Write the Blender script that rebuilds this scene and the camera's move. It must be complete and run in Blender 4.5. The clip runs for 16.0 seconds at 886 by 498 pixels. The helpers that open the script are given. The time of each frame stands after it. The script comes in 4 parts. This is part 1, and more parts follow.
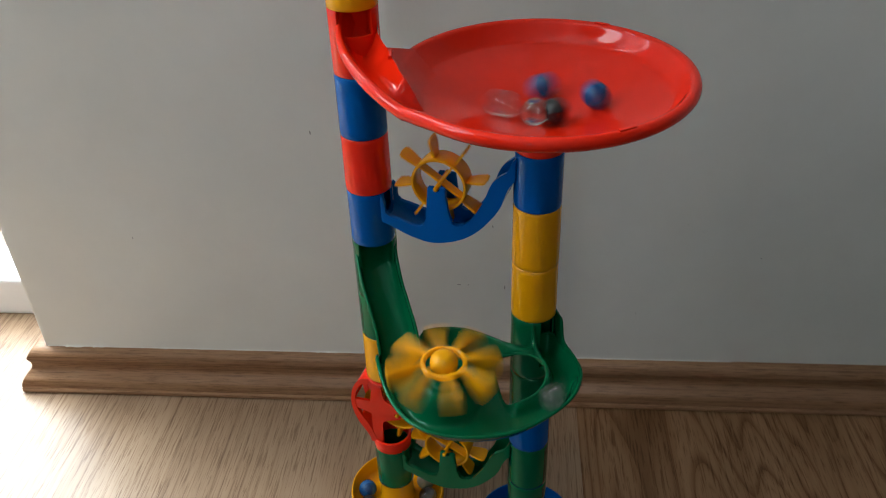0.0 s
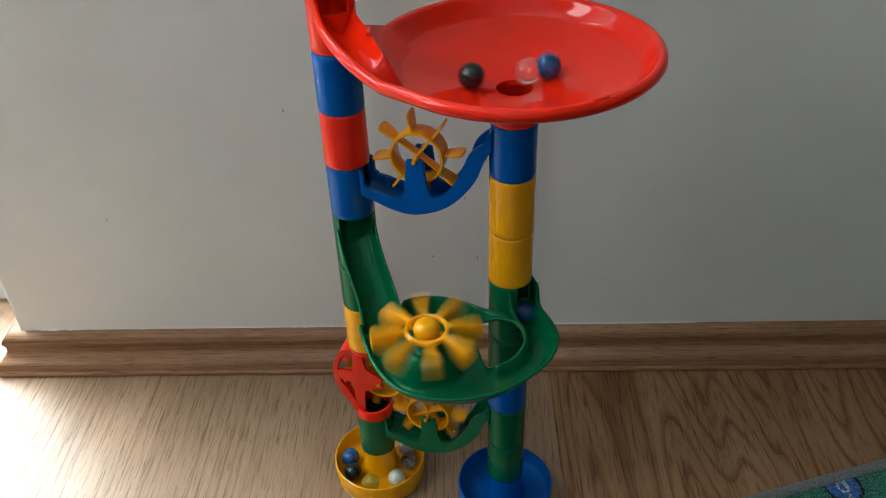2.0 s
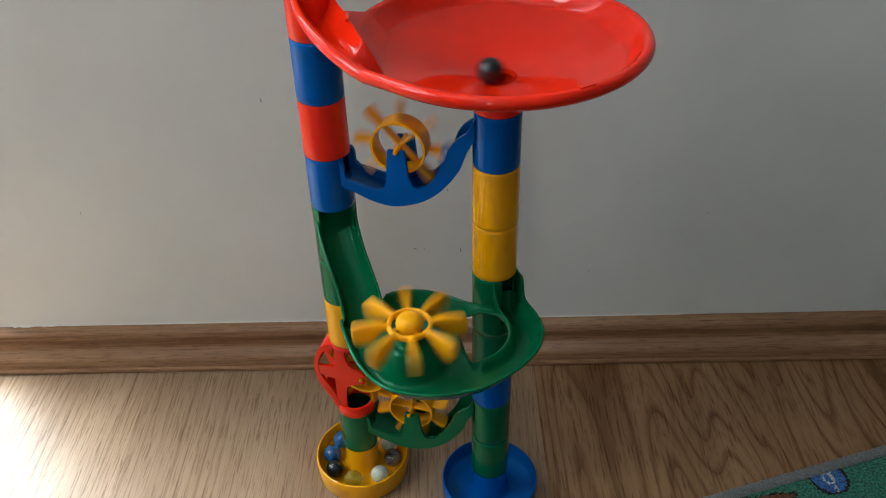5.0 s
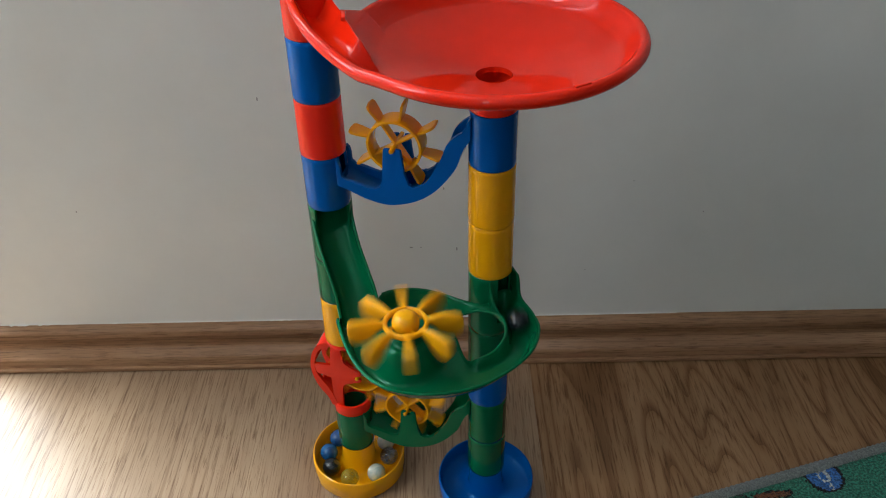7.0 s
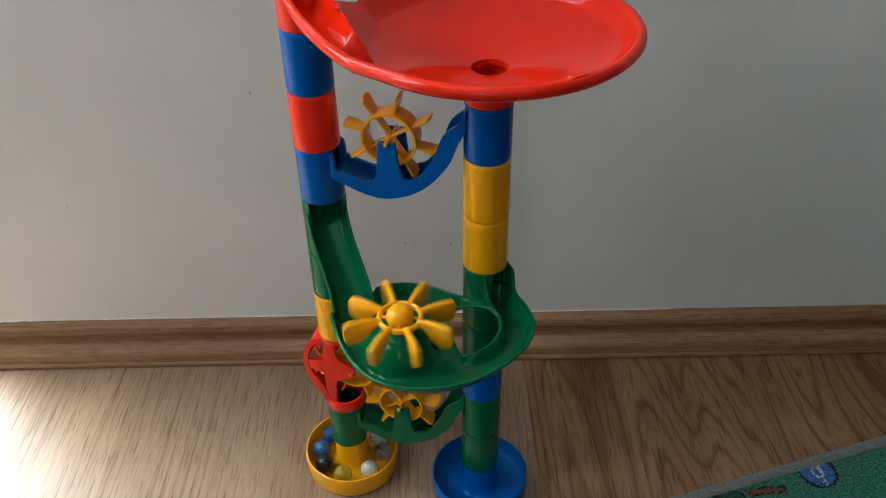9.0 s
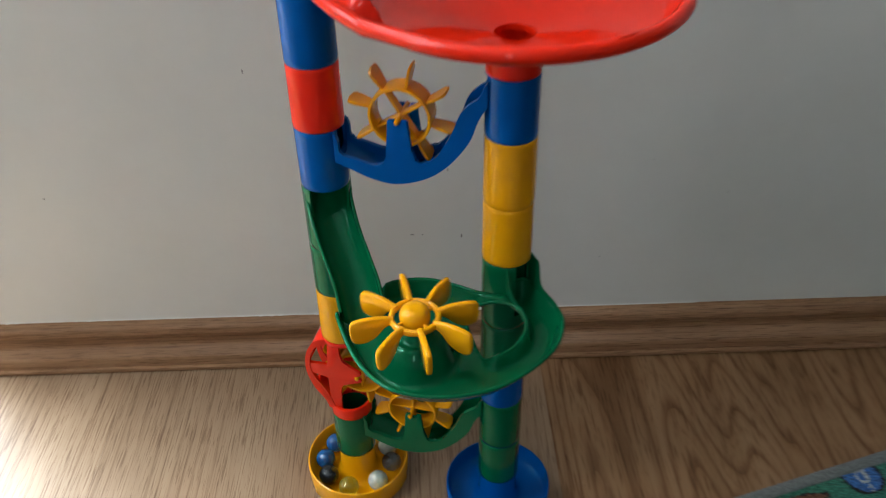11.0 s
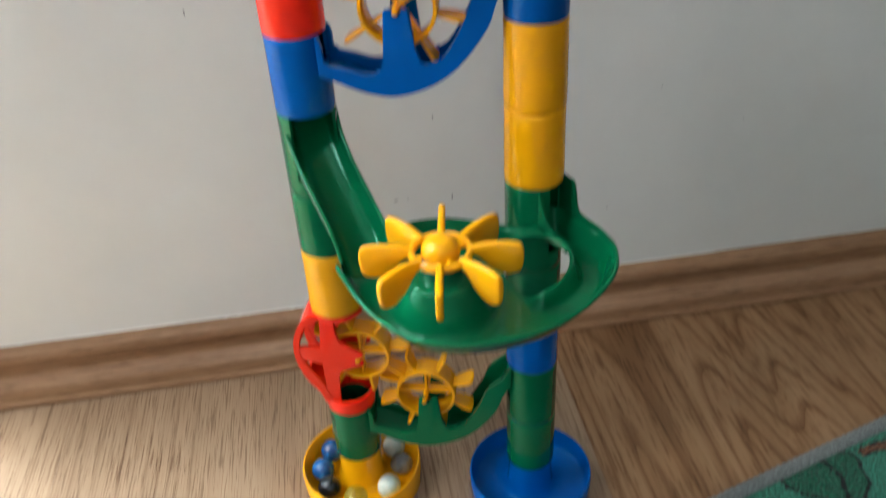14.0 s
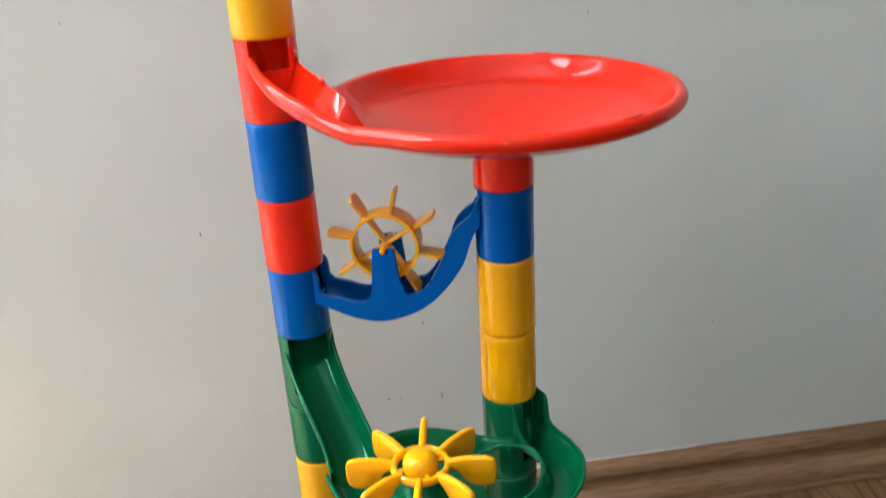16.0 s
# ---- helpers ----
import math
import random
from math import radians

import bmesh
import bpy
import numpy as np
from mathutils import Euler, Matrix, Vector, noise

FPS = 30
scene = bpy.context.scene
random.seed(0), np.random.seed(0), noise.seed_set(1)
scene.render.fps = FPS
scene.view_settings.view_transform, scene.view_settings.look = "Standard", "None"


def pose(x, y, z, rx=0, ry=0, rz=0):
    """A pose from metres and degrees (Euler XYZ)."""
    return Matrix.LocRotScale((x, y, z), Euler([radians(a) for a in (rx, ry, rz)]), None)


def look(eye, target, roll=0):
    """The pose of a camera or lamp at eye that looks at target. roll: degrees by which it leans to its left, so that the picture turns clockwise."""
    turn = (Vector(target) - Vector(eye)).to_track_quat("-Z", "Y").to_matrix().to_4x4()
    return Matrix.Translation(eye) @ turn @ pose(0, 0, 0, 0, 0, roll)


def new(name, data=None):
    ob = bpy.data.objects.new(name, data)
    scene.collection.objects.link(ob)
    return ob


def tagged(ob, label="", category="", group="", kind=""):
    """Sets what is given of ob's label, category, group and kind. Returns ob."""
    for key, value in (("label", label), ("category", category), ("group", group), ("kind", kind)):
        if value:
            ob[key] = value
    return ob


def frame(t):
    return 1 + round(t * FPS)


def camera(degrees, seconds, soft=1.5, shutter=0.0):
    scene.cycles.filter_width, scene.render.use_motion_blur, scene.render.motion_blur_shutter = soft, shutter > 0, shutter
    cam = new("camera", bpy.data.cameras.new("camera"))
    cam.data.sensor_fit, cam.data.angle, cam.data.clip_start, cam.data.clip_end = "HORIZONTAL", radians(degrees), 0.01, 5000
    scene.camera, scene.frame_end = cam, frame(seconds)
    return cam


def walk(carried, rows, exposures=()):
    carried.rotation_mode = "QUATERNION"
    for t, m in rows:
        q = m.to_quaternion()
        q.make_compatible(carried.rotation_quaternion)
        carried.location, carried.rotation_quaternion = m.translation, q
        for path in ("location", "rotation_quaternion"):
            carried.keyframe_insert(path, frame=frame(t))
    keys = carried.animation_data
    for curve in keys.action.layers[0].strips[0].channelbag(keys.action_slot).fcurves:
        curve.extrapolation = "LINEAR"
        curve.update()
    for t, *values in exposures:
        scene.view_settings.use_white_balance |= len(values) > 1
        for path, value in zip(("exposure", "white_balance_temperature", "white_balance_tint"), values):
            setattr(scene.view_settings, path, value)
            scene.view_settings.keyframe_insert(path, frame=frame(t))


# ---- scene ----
cam = camera(55.89, 16.0, soft=1.1, shutter=0.9)
# seconds, place, pitch (90 is level), roll, yaw
PATH = [
    (0, -0.0188, -0.4522, 0.6086, 55.47, -2.19, 5.31),
    (0.5, -0.0309, -0.4658, 0.6185, 54.53, -2.16, 3.72),
    (1, -0.0315, -0.4690, 0.6171, 53.80, -2.49, 3.11),
    (1.5, -0.0308, -0.4710, 0.6197, 53.62, -2.18, 2.59),
    (2, -0.0310, -0.4695, 0.6163, 53.73, -1.98, 1.97),
    (2.5, -0.0293, -0.4645, 0.6156, 53.44, -1.57, 1.52),
    (3, -0.0301, -0.4644, 0.6128, 53.52, -1.66, 1.29),
    (3.5, -0.0290, -0.4615, 0.6119, 53.33, -1.57, 1.05),
    (4, -0.0311, -0.4603, 0.6083, 53.31, -1.39, 0.58),
    (6.5, -0.0321, -0.4596, 0.6092, 53.07, -1.30, 0.32),
    (7, -0.0312, -0.4602, 0.6090, 53.11, -1.22, 0.19),
    (7.5, -0.0311, -0.4613, 0.6077, 53.18, -1.20, 0.15),
    (8, -0.0340, -0.4609, 0.6065, 53.11, -1.03, -0.15),
    (8.5, -0.0330, -0.4603, 0.6052, 53.12, -0.91, -0.32),
    (10.8, -0.0425, -0.4340, 0.5842, 52.58, -0.36, -1.38),
    (11, -0.0476, -0.4138, 0.5677, 52.64, -1.08, -1.08),
    (11.5, -0.0828, -0.3517, 0.4903, 51.15, -1.69, -4.98),
    (12, -0.1007, -0.3302, 0.4113, 47.52, -2.87, -7.47),
    (12.5, -0.1087, -0.3357, 0.4007, 45.98, -1.90, -8.68),
    (13, -0.1036, -0.3412, 0.4112, 46.61, -1.98, -8.40),
    (13.5, -0.1004, -0.3549, 0.4399, 50.24, -2.39, -7.83),
    (14, -0.0933, -0.3676, 0.4665, 55.11, -3.51, -6.74),
    (14.5, -0.0877, -0.3771, 0.4835, 59.15, -3.50, -6.69),
    (15, -0.0855, -0.3834, 0.4935, 61.43, -3.32, -6.88),
    (15.5, -0.0844, -0.3898, 0.5038, 63.99, -3.40, -7.05),
    (16, -0.0815, -0.3979, 0.5132, 66.46, -3.34, -6.93),
]
EXPOSURES = [(0, -1.0), (0.5, -0.87), (1.5, -0.87), (3.5, -0.76), (8.5, -0.78), (11, -0.68), (11.5, -0.02), (12, -0.1), (12.5, -0.2), (14.5, 0.03), (16, 0.08)]
walk(cam, [(t, pose(x, y, z, rx, 0, yaw) @ pose(0, 0, 0, 0, 0, roll)) for t, x, y, z, rx, roll, yaw in PATH],
     exposures=EXPOSURES)

# ---------------------------------------------------------------- light
world = bpy.data.worlds.new("sky")
scene.world = world
world.use_nodes = True
wn = world.node_tree
sky = wn.nodes.new("ShaderNodeTexSky")
sky.sky_type, sky.sun_disc = "NISHITA", False
sky.sun_elevation, sky.sun_rotation = radians(35), radians(120)
wn.links.new(sky.outputs[0], wn.nodes["Background"].inputs[0])
wn.nodes["Background"].inputs[1].default_value = 0.12


def window_light(name, m, w, h, power, color):
    lamp = bpy.data.lights.new(name, "AREA")
    lamp.shape, lamp.size, lamp.size_y, lamp.energy, lamp.color = "RECTANGLE", w, h, power, color
    ob = new(name, lamp)
    ob.matrix_basis = m
    return ob


# daylight in the openings of the balcony door, of the side window and of the window across the room
window_light("balcony_daylight", look((-0.93, 0.44, 1.08), (-0.9, -1.0, 0.8)), 0.78, 2.0, 138, (0.84, 0.93, 0.965))
window_light("side_daylight", look((-1.42, -0.5, 1.5), (0.0, -0.4, 0.8)), 0.4, 1.1, 20, (0.92, 0.96, 1.0))
window_light("window_daylight", look((-0.49, -2.97, 1.5), (-0.3, 0.0, 0.9)), 0.15, 1.15, 7, (0.97, 0.98, 1.0))


# ---------------------------------------------------------------- materials
def nodes_of(name):
    m = bpy.data.materials.new(name)
    m.use_nodes = True
    t = m.node_tree
    return m, t, t.nodes["Principled BSDF"]


def add(t, kind, **inputs):
    n = t.nodes.new(kind)
    for k, v in inputs.items():
        n.inputs[k.replace("_", " ")].default_value = v
    return n


def coords(t, scale=(1, 1, 1), turn=(0, 0, 0)):
    c = t.nodes.new("ShaderNodeTexCoord")
    m = t.nodes.new("ShaderNodeMapping")
    m.inputs["Scale"].default_value = scale
    m.inputs["Rotation"].default_value = turn
    t.links.new(c.outputs["Object"], m.inputs["Vector"])
    return m


def ramp(t, fac, stops):
    r = t.nodes.new("ShaderNodeValToRGB")
    e = r.color_ramp.elements
    for i, (p, c) in enumerate(stops):
        el = e[i] if i < 2 else e.new(p)
        el.position, el.color = p, (*c, 1)
    t.links.new(fac, r.inputs[0])
    return r


def bump(t, b, height, strength, distance):
    n = t.nodes.new("ShaderNodeBump")
    n.inputs["Strength"].default_value, n.inputs["Distance"].default_value = strength, distance
    t.links.new(height, n.inputs["Height"])
    t.links.new(n.outputs[0], b.inputs["Normal"])
    return n


def plastic(name, color, rough=0.055, glow=0.0, sheen=(1, 1, 1)):
    m, t, b = nodes_of(name)
    mp = coords(t)
    n = add(t, "ShaderNodeTexNoise", Scale=60.0, Detail=4.0)
    t.links.new(mp.outputs[0], n.inputs["Vector"])
    lo = tuple(c * 0.97 for c in color)
    hi = tuple(min(1, c * 1.02) for c in color)
    r = ramp(t, n.outputs[0], [(0.3, lo), (0.7, hi)])
    t.links.new(r.outputs[0], b.inputs["Base Color"])
    s = add(t, "ShaderNodeTexNoise", Scale=400.0, Detail=2.0)
    t.links.new(mp.outputs[0], s.inputs["Vector"])
    rr = t.nodes.new("ShaderNodeMapRange")
    rr.inputs["To Min"].default_value, rr.inputs["To Max"].default_value = rough - 0.02, rough + 0.03
    t.links.new(s.outputs[0], rr.inputs[0])
    t.links.new(rr.outputs[0], b.inputs["Roughness"])
    b.inputs["IOR"].default_value = 1.45
    b.inputs["Specular Tint"].default_value = (*sheen, 1)
    b.inputs["Subsurface Weight"].default_value = glow
    b.inputs["Subsurface Radius"].default_value = (0.003, 0.003, 0.003)
    bump(t, b, n.outputs[0], 0.02, 0.0006)
    return m


RED = plastic("red_plastic", (0.84, 0.02, 0.004))
BLUE = plastic("blue_plastic", (0.0001, 0.089, 0.365), sheen=(0.2, 0.62, 1.0))
GREEN = plastic("green_plastic", (0.001, 0.115, 0.042), sheen=(0.4, 1.0, 0.75))
YELLOW = plastic("yellow_plastic", (0.84, 0.375, 0.003))


def glass_marble(name, color, clear, rough=0.03, swirl=None):
    m, t, b = nodes_of(name)
    mp = coords(t)
    n = add(t, "ShaderNodeTexNoise", Scale=90.0, Detail=3.0, Distortion=1.5)
    t.links.new(mp.outputs[0], n.inputs["Vector"])
    r = ramp(t, n.outputs[0], [(0.42, color), (0.6, swirl or tuple(min(1, c * 1.25) for c in color))])
    t.links.new(r.outputs[0], b.inputs["Base Color"])
    b.inputs["Roughness"].default_value = rough
    b.inputs["IOR"].default_value = 1.5
    b.inputs["Transmission Weight"].default_value = clear
    b.inputs["Coat Weight"].default_value = 0.3
    b.inputs["Coat Roughness"].default_value = 0.02
    return m


M_BLUE = glass_marble("blue_glass", (0.004, 0.06, 0.21), 0.15, swirl=(0.012, 0.14, 0.36))
M_NAVY = glass_marble("dark_blue_glass", (0.01, 0.035, 0.11), 0.35)
M_DARK = glass_marble("dark_glass", (0.008, 0.014, 0.018), 0.2)
M_CLEAR = glass_marble("clear_glass", (0.9, 0.92, 0.9), 0.97, swirl=(0.95, 0.95, 0.92))
M_SWIRL = glass_marble("swirl_glass", (0.45, 0.5, 0.48), 0.75, swirl=(0.06, 0.03, 0.03))
M_WHITE = glass_marble("milky_glass", (0.42, 0.53, 0.48), 0.15, swirl=(0.6, 0.62, 0.54))
M_YELLOW = glass_marble("yellow_glass", (0.55, 0.55, 0.04), 0.85)


def wall_paint():
    m, t, b = nodes_of("wall_paint")
    mp = coords(t)
    n = add(t, "ShaderNodeTexNoise", Scale=7.0, Detail=6.0, Roughness=0.65)
    t.links.new(mp.outputs[0], n.inputs["Vector"])
    r = ramp(t, n.outputs[0], [(0.3, (0.65, 0.656, 0.625)), (0.7, (0.71, 0.717, 0.684))])
    t.links.new(r.outputs[0], b.inputs["Base Color"])
    f = add(t, "ShaderNodeTexNoise", Scale=220.0, Detail=3.0)
    t.links.new(mp.outputs[0], f.inputs["Vector"])
    b.inputs["Roughness"].default_value = 0.65
    bump(t, b, f.outputs[0], 0.12, 0.001)
    return m


def wood(name, dark, mid, light, along, rough, scale=1.0, gloss=0.4, rings=5.0, ring_rate=120.0, broken=0.45):
    """along: the axis (0, 1, 2) on which the grain runs."""
    m, t, b = nodes_of(name)
    info = t.nodes.new("ShaderNodeObjectInfo")
    c = t.nodes.new("ShaderNodeTexCoord")
    off = t.nodes.new("ShaderNodeVectorMath")
    off.operation = "MULTIPLY_ADD"
    comb = t.nodes.new("ShaderNodeCombineXYZ")
    for i in range(3):
        t.links.new(info.outputs["Random"], comb.inputs[i])
    off.inputs[1].default_value = (7.3, 11.7, 3.1)
    t.links.new(comb.outputs[0], off.inputs[0])
    t.links.new(c.outputs["Object"], off.inputs[2])

    def stretched(across, length, detail, dist=0.0):
        mp = t.nodes.new("ShaderNodeMapping")
        s = [across * scale] * 3
        s[along] = length * scale
        mp.inputs["Scale"].default_value = s
        t.links.new(off.outputs[0], mp.inputs["Vector"])
        n = add(t, "ShaderNodeTexNoise", Scale=1.0, Detail=detail, Roughness=0.6, Distortion=dist)
        t.links.new(mp.outputs[0], n.inputs["Vector"])
        return n

    broad = stretched(9, 0.9, 3, 1.2)
    fine = stretched(260, 7, 4)
    pores = stretched(640, 30, 3, 0.3)
    def mix(a, bb, f):
        x = t.nodes.new("ShaderNodeMix")
        x.data_type = "FLOAT"
        x.inputs[0].default_value = f
        t.links.new(a, x.inputs[2])
        t.links.new(bb, x.inputs[3])
        return x.outputs[0]

    # growth rings: lines along the grain that a slow noise bends into arches, broken into strokes
    slow = stretched(7.0, 0.9, 2, 0.3)
    parts = t.nodes.new("ShaderNodeSeparateXYZ")
    t.links.new(c.outputs["Object"], parts.inputs[0])

    def lines(per_metre, bend, stops):
        a = t.nodes.new("ShaderNodeMath")
        a.operation = "MULTIPLY"
        a.inputs[1].default_value = per_metre
        t.links.new(parts.outputs[0 if along == 1 else 2], a.inputs[0])
        w = t.nodes.new("ShaderNodeMath")
        w.operation = "MULTIPLY_ADD"
        w.inputs[1].default_value = bend
        t.links.new(slow.outputs[0], w.inputs[0])
        t.links.new(a.outputs[0], w.inputs[2])
        fr = t.nodes.new("ShaderNodeMath")
        fr.operation = "FRACT"
        t.links.new(w.outputs[0], fr.inputs[0])
        return ramp(t, fr.outputs[0], stops)

    line = lines(ring_rate, rings, [(0.0, (0.56, 0.48, 0.41)), (1.0, (0.82, 0.77, 0.72)), (0.12, (0.72, 0.66, 0.61)), (0.3, (1, 1, 1)), (0.82, (0.98, 0.97, 0.96))])
    thin = lines(ring_rate * 3.7, rings * 2.2, [(0.0, (0.7, 0.63, 0.57)), (1.0, (0.9, 0.87, 0.84)), (0.3, (1, 1, 1)), (0.8, (1, 1, 1))])
    dashes = stretched(280, 6, 3, 0.6)
    patch = stretched(22, 2.2, 3, 0.8)
    strokes = ramp(t, mix(dashes.outputs[0], patch.outputs[0], 0.5), [(broken, (0, 0, 0)), (broken + 0.13, (1, 1, 1))])
    specks = stretched(620, 26, 2, 0.2)
    strokes2 = ramp(t, specks.outputs[0], [(0.45, (0, 0, 0)), (0.6, (1, 1, 1))])

    v = mix(broad.outputs[0], fine.outputs[0], 0.25)
    r = ramp(t, v, [(0.3, dark), (0.68, light), (0.5, mid)])
    p = ramp(t, pores.outputs[0], [(0.36, (0.5, 0.42, 0.35)), (0.47, (1, 1, 1))])
    mul = t.nodes.new("ShaderNodeMix")
    mul.data_type, mul.blend_type = "RGBA", "MULTIPLY"
    mul.inputs[0].default_value = 0.8
    t.links.new(r.outputs[0], mul.inputs[6])
    t.links.new(p.outputs[0], mul.inputs[7])
    last = mul
    for f, marks in ((strokes, line), (strokes2, thin)):
        mul2 = t.nodes.new("ShaderNodeMix")
        mul2.data_type, mul2.blend_type = "RGBA", "MULTIPLY"
        t.links.new(f.outputs[0], mul2.inputs[0])
        t.links.new(last.outputs[2], mul2.inputs[6])
        t.links.new(marks.outputs[0], mul2.inputs[7])
        last = mul2
    # each piece a shade of its own
    tone = t.nodes.new("ShaderNodeMapRange")
    tone.inputs["To Min"].default_value, tone.inputs["To Max"].default_value = 0.92, 1.06
    t.links.new(info.outputs["Random"], tone.inputs[0])
    hsv = t.nodes.new("ShaderNodeHueSaturation")
    t.links.new(tone.outputs[0], hsv.inputs["Value"])
    t.links.new(mul2.outputs[2], hsv.inputs["Color"])
    t.links.new(hsv.outputs[0], b.inputs["Base Color"])
    b.inputs["Roughness"].default_value = rough
    b.inputs["Specular IOR Level"].default_value = gloss
    bump(t, b, pores.outputs[0], 0.12, 0.0004)
    return m


OAK = wood("oak_laminate", (0.258, 0.163, 0.097), (0.340, 0.225, 0.139), (0.408, 0.281, 0.180), 1, 0.35, 1.0, 0.44)
DARK_OAK = wood("dark_oak_laminate", (0.205, 0.112, 0.054), (0.278, 0.158, 0.081), (0.340, 0.203, 0.110), 1, 0.4, 1.0, 0.18, 24.0, 20.0, 0.32)
SKIRT = wood("skirting_laminate", (0.180, 0.092, 0.045), (0.252, 0.135, 0.068), (0.320, 0.183, 0.098), 0, 0.45, 1.6, 0.25, 3.0, 210.0)
PAINT = wall_paint()


def cloth(name, color, var=0.42, scale=480.0):
    m, t, b = nodes_of(name)
    mp = coords(t)
    n = add(t, "ShaderNodeTexNoise", Scale=scale, Detail=4.0, Roughness=0.7)
    t.links.new(mp.outputs[0], n.inputs["Vector"])
    r = ramp(t, n.outputs[0], [(0.45, tuple(c * (1 - var) for c in color)), (0.57, tuple(min(1, c * (1 + 1.6 * var)) for c in color))])
    t.links.new(r.outputs[0], b.inputs["Base Color"])
    b.inputs["Roughness"].default_value = 0.95
    b.inputs["Specular IOR Level"].default_value = 0.1
    b.inputs["Sheen Weight"].default_value = 0.15
    bump(t, b, n.outputs[0], 0.9, 0.002)
    return m


PILE = [cloth("slate_pile", (0.0108, 0.0172, 0.0272), 0.95), cloth("teal_pile", (0.023, 0.155, 0.103)), cloth("dark_green_pile", (0.008, 0.085, 0.048)),
        cloth("black_pile", (0.004, 0.0045, 0.005)), cloth("brown_pile", (0.13, 0.045, 0.02)), cloth("white_pile", (0.4, 0.42, 0.43)),
        cloth("blue_pile", (0.03, 0.12, 0.36)), cloth("mustard_pile", (0.4, 0.22, 0.06))]
BINDING = cloth("grey_binding", (0.175, 0.197, 0.197), 0.2, 700.0)


def simple(name, color, rough, var=0.06):
    m, t, b = nodes_of(name)
    mp = coords(t)
    n = add(t, "ShaderNodeTexNoise", Scale=12.0, Detail=5.0)
    t.links.new(mp.outputs[0], n.inputs["Vector"])
    r = ramp(t, n.outputs[0], [(0.3, tuple(c * (1 - var) for c in color)), (0.7, tuple(min(1, c * (1 + var)) for c in color))])
    t.links.new(r.outputs[0], b.inputs["Base Color"])
    b.inputs["Roughness"].default_value = rough
    return m


WHITE_FRAME = simple("white_frame", (0.78, 0.79, 0.8), 0.4)
CHIP = simple("scuff_grey", (0.27, 0.265, 0.26), 0.8)
PANE, pt, pb = nodes_of("window_glass")
pb.inputs["Transmission Weight"].default_value, pb.inputs["Roughness"].default_value, pb.inputs["IOR"].default_value = 1.0, 0.0, 1.1


# ---------------------------------------------------------------- mesh helpers
def part(name, bm, material, parent=None, label="", sharp=35, smooth=True):
    bmesh.ops.recalc_face_normals(bm, faces=bm.faces)
    me = bpy.data.meshes.new(name)
    bm.to_mesh(me)
    bm.free()
    for m in material if isinstance(material, list) else [material]:
        me.materials.append(m)
    if smooth:
        me.shade_smooth()
        me.set_sharp_from_angle(angle=radians(sharp))
    ob = new(name, me)
    if parent:
        ob.parent = parent
    if label:
        tagged(ob, label)
    return ob


def empty(name, label, category, group="", kind=""):
    return tagged(new(name), label, category, group, kind)


def box(bm, x0, x1, y0, y1, z0, z1, bevel=0.0):
    vs = bmesh.ops.create_cube(bm, size=1.0)["verts"]
    for v in vs:
        v.co = Vector(((x0 + x1) / 2 + v.co.x * (x1 - x0), (y0 + y1) / 2 + v.co.y * (y1 - y0), (z0 + z1) / 2 + v.co.z * (z1 - z0)))
    if bevel:
        es = list({e for v in vs for e in v.link_edges})
        bmesh.ops.bevel(bm, geom=es, offset=bevel, segments=2, affect="EDGES", profile=0.6)
    return bm


def lathe(bm, profile, seg=48, closed=True, centre=(0, 0)):
    """A closed or open profile of (r, z) turned about the upright axis."""
    rings = []
    for r, z in profile:
        rings.append([bm.verts.new((centre[0] + r * math.cos(2 * math.pi * i / seg), centre[1] + r * math.sin(2 * math.pi * i / seg), z)) for i in range(seg)])
    n = len(rings)
    for k in range(n if closed else n - 1):
        a, b = rings[k], rings[(k + 1) % n]
        for i in range(seg):
            bm.faces.new((a[i], a[(i + 1) % seg], b[(i + 1) % seg], b[i]))
    return bm


def plate(bm, outline, y0, y1, bevel=0.0):
    """An outline of (x, z) given depth from y0 to y1."""
    a = [bm.verts.new((x, y0, z)) for x, z in outline]
    b = [bm.verts.new((x, y1, z)) for x, z in outline]
    n = len(outline)
    fs = [bm.faces.new(a), bm.faces.new(b[::-1])]
    for i in range(n):
        fs.append(bm.faces.new((a[i], b[i], b[(i + 1) % n], a[(i + 1) % n])))
    if bevel:
        es = {e for f in fs[:2] for e in f.edges}
        bmesh.ops.bevel(bm, geom=list(es), offset=bevel, segments=2, affect="EDGES", profile=0.5)
    return bm


def smooth_line(points, per=6, closed=False):
    """A Catmull-Rom line through points."""
    p = [Vector(q) for q in points]
    n = len(p)
    out = []
    for i in range(n if closed else n - 1):
        if closed:
            a, b, c, d = p[i - 1], p[i], p[(i + 1) % n], p[(i + 2) % n]
        else:
            a, b, c, d = p[max(i - 1, 0)], p[i], p[i + 1], p[min(i + 2, n - 1)]
        for k in range(per):
            s = k / per
            out.append(0.5 * (2 * b + (c - a) * s + (2 * a - 5 * b + 4 * c - d) * s * s + (3 * b - a - 3 * c + d) * s ** 3))
    if not closed:
        out.append(p[-1])
    return out


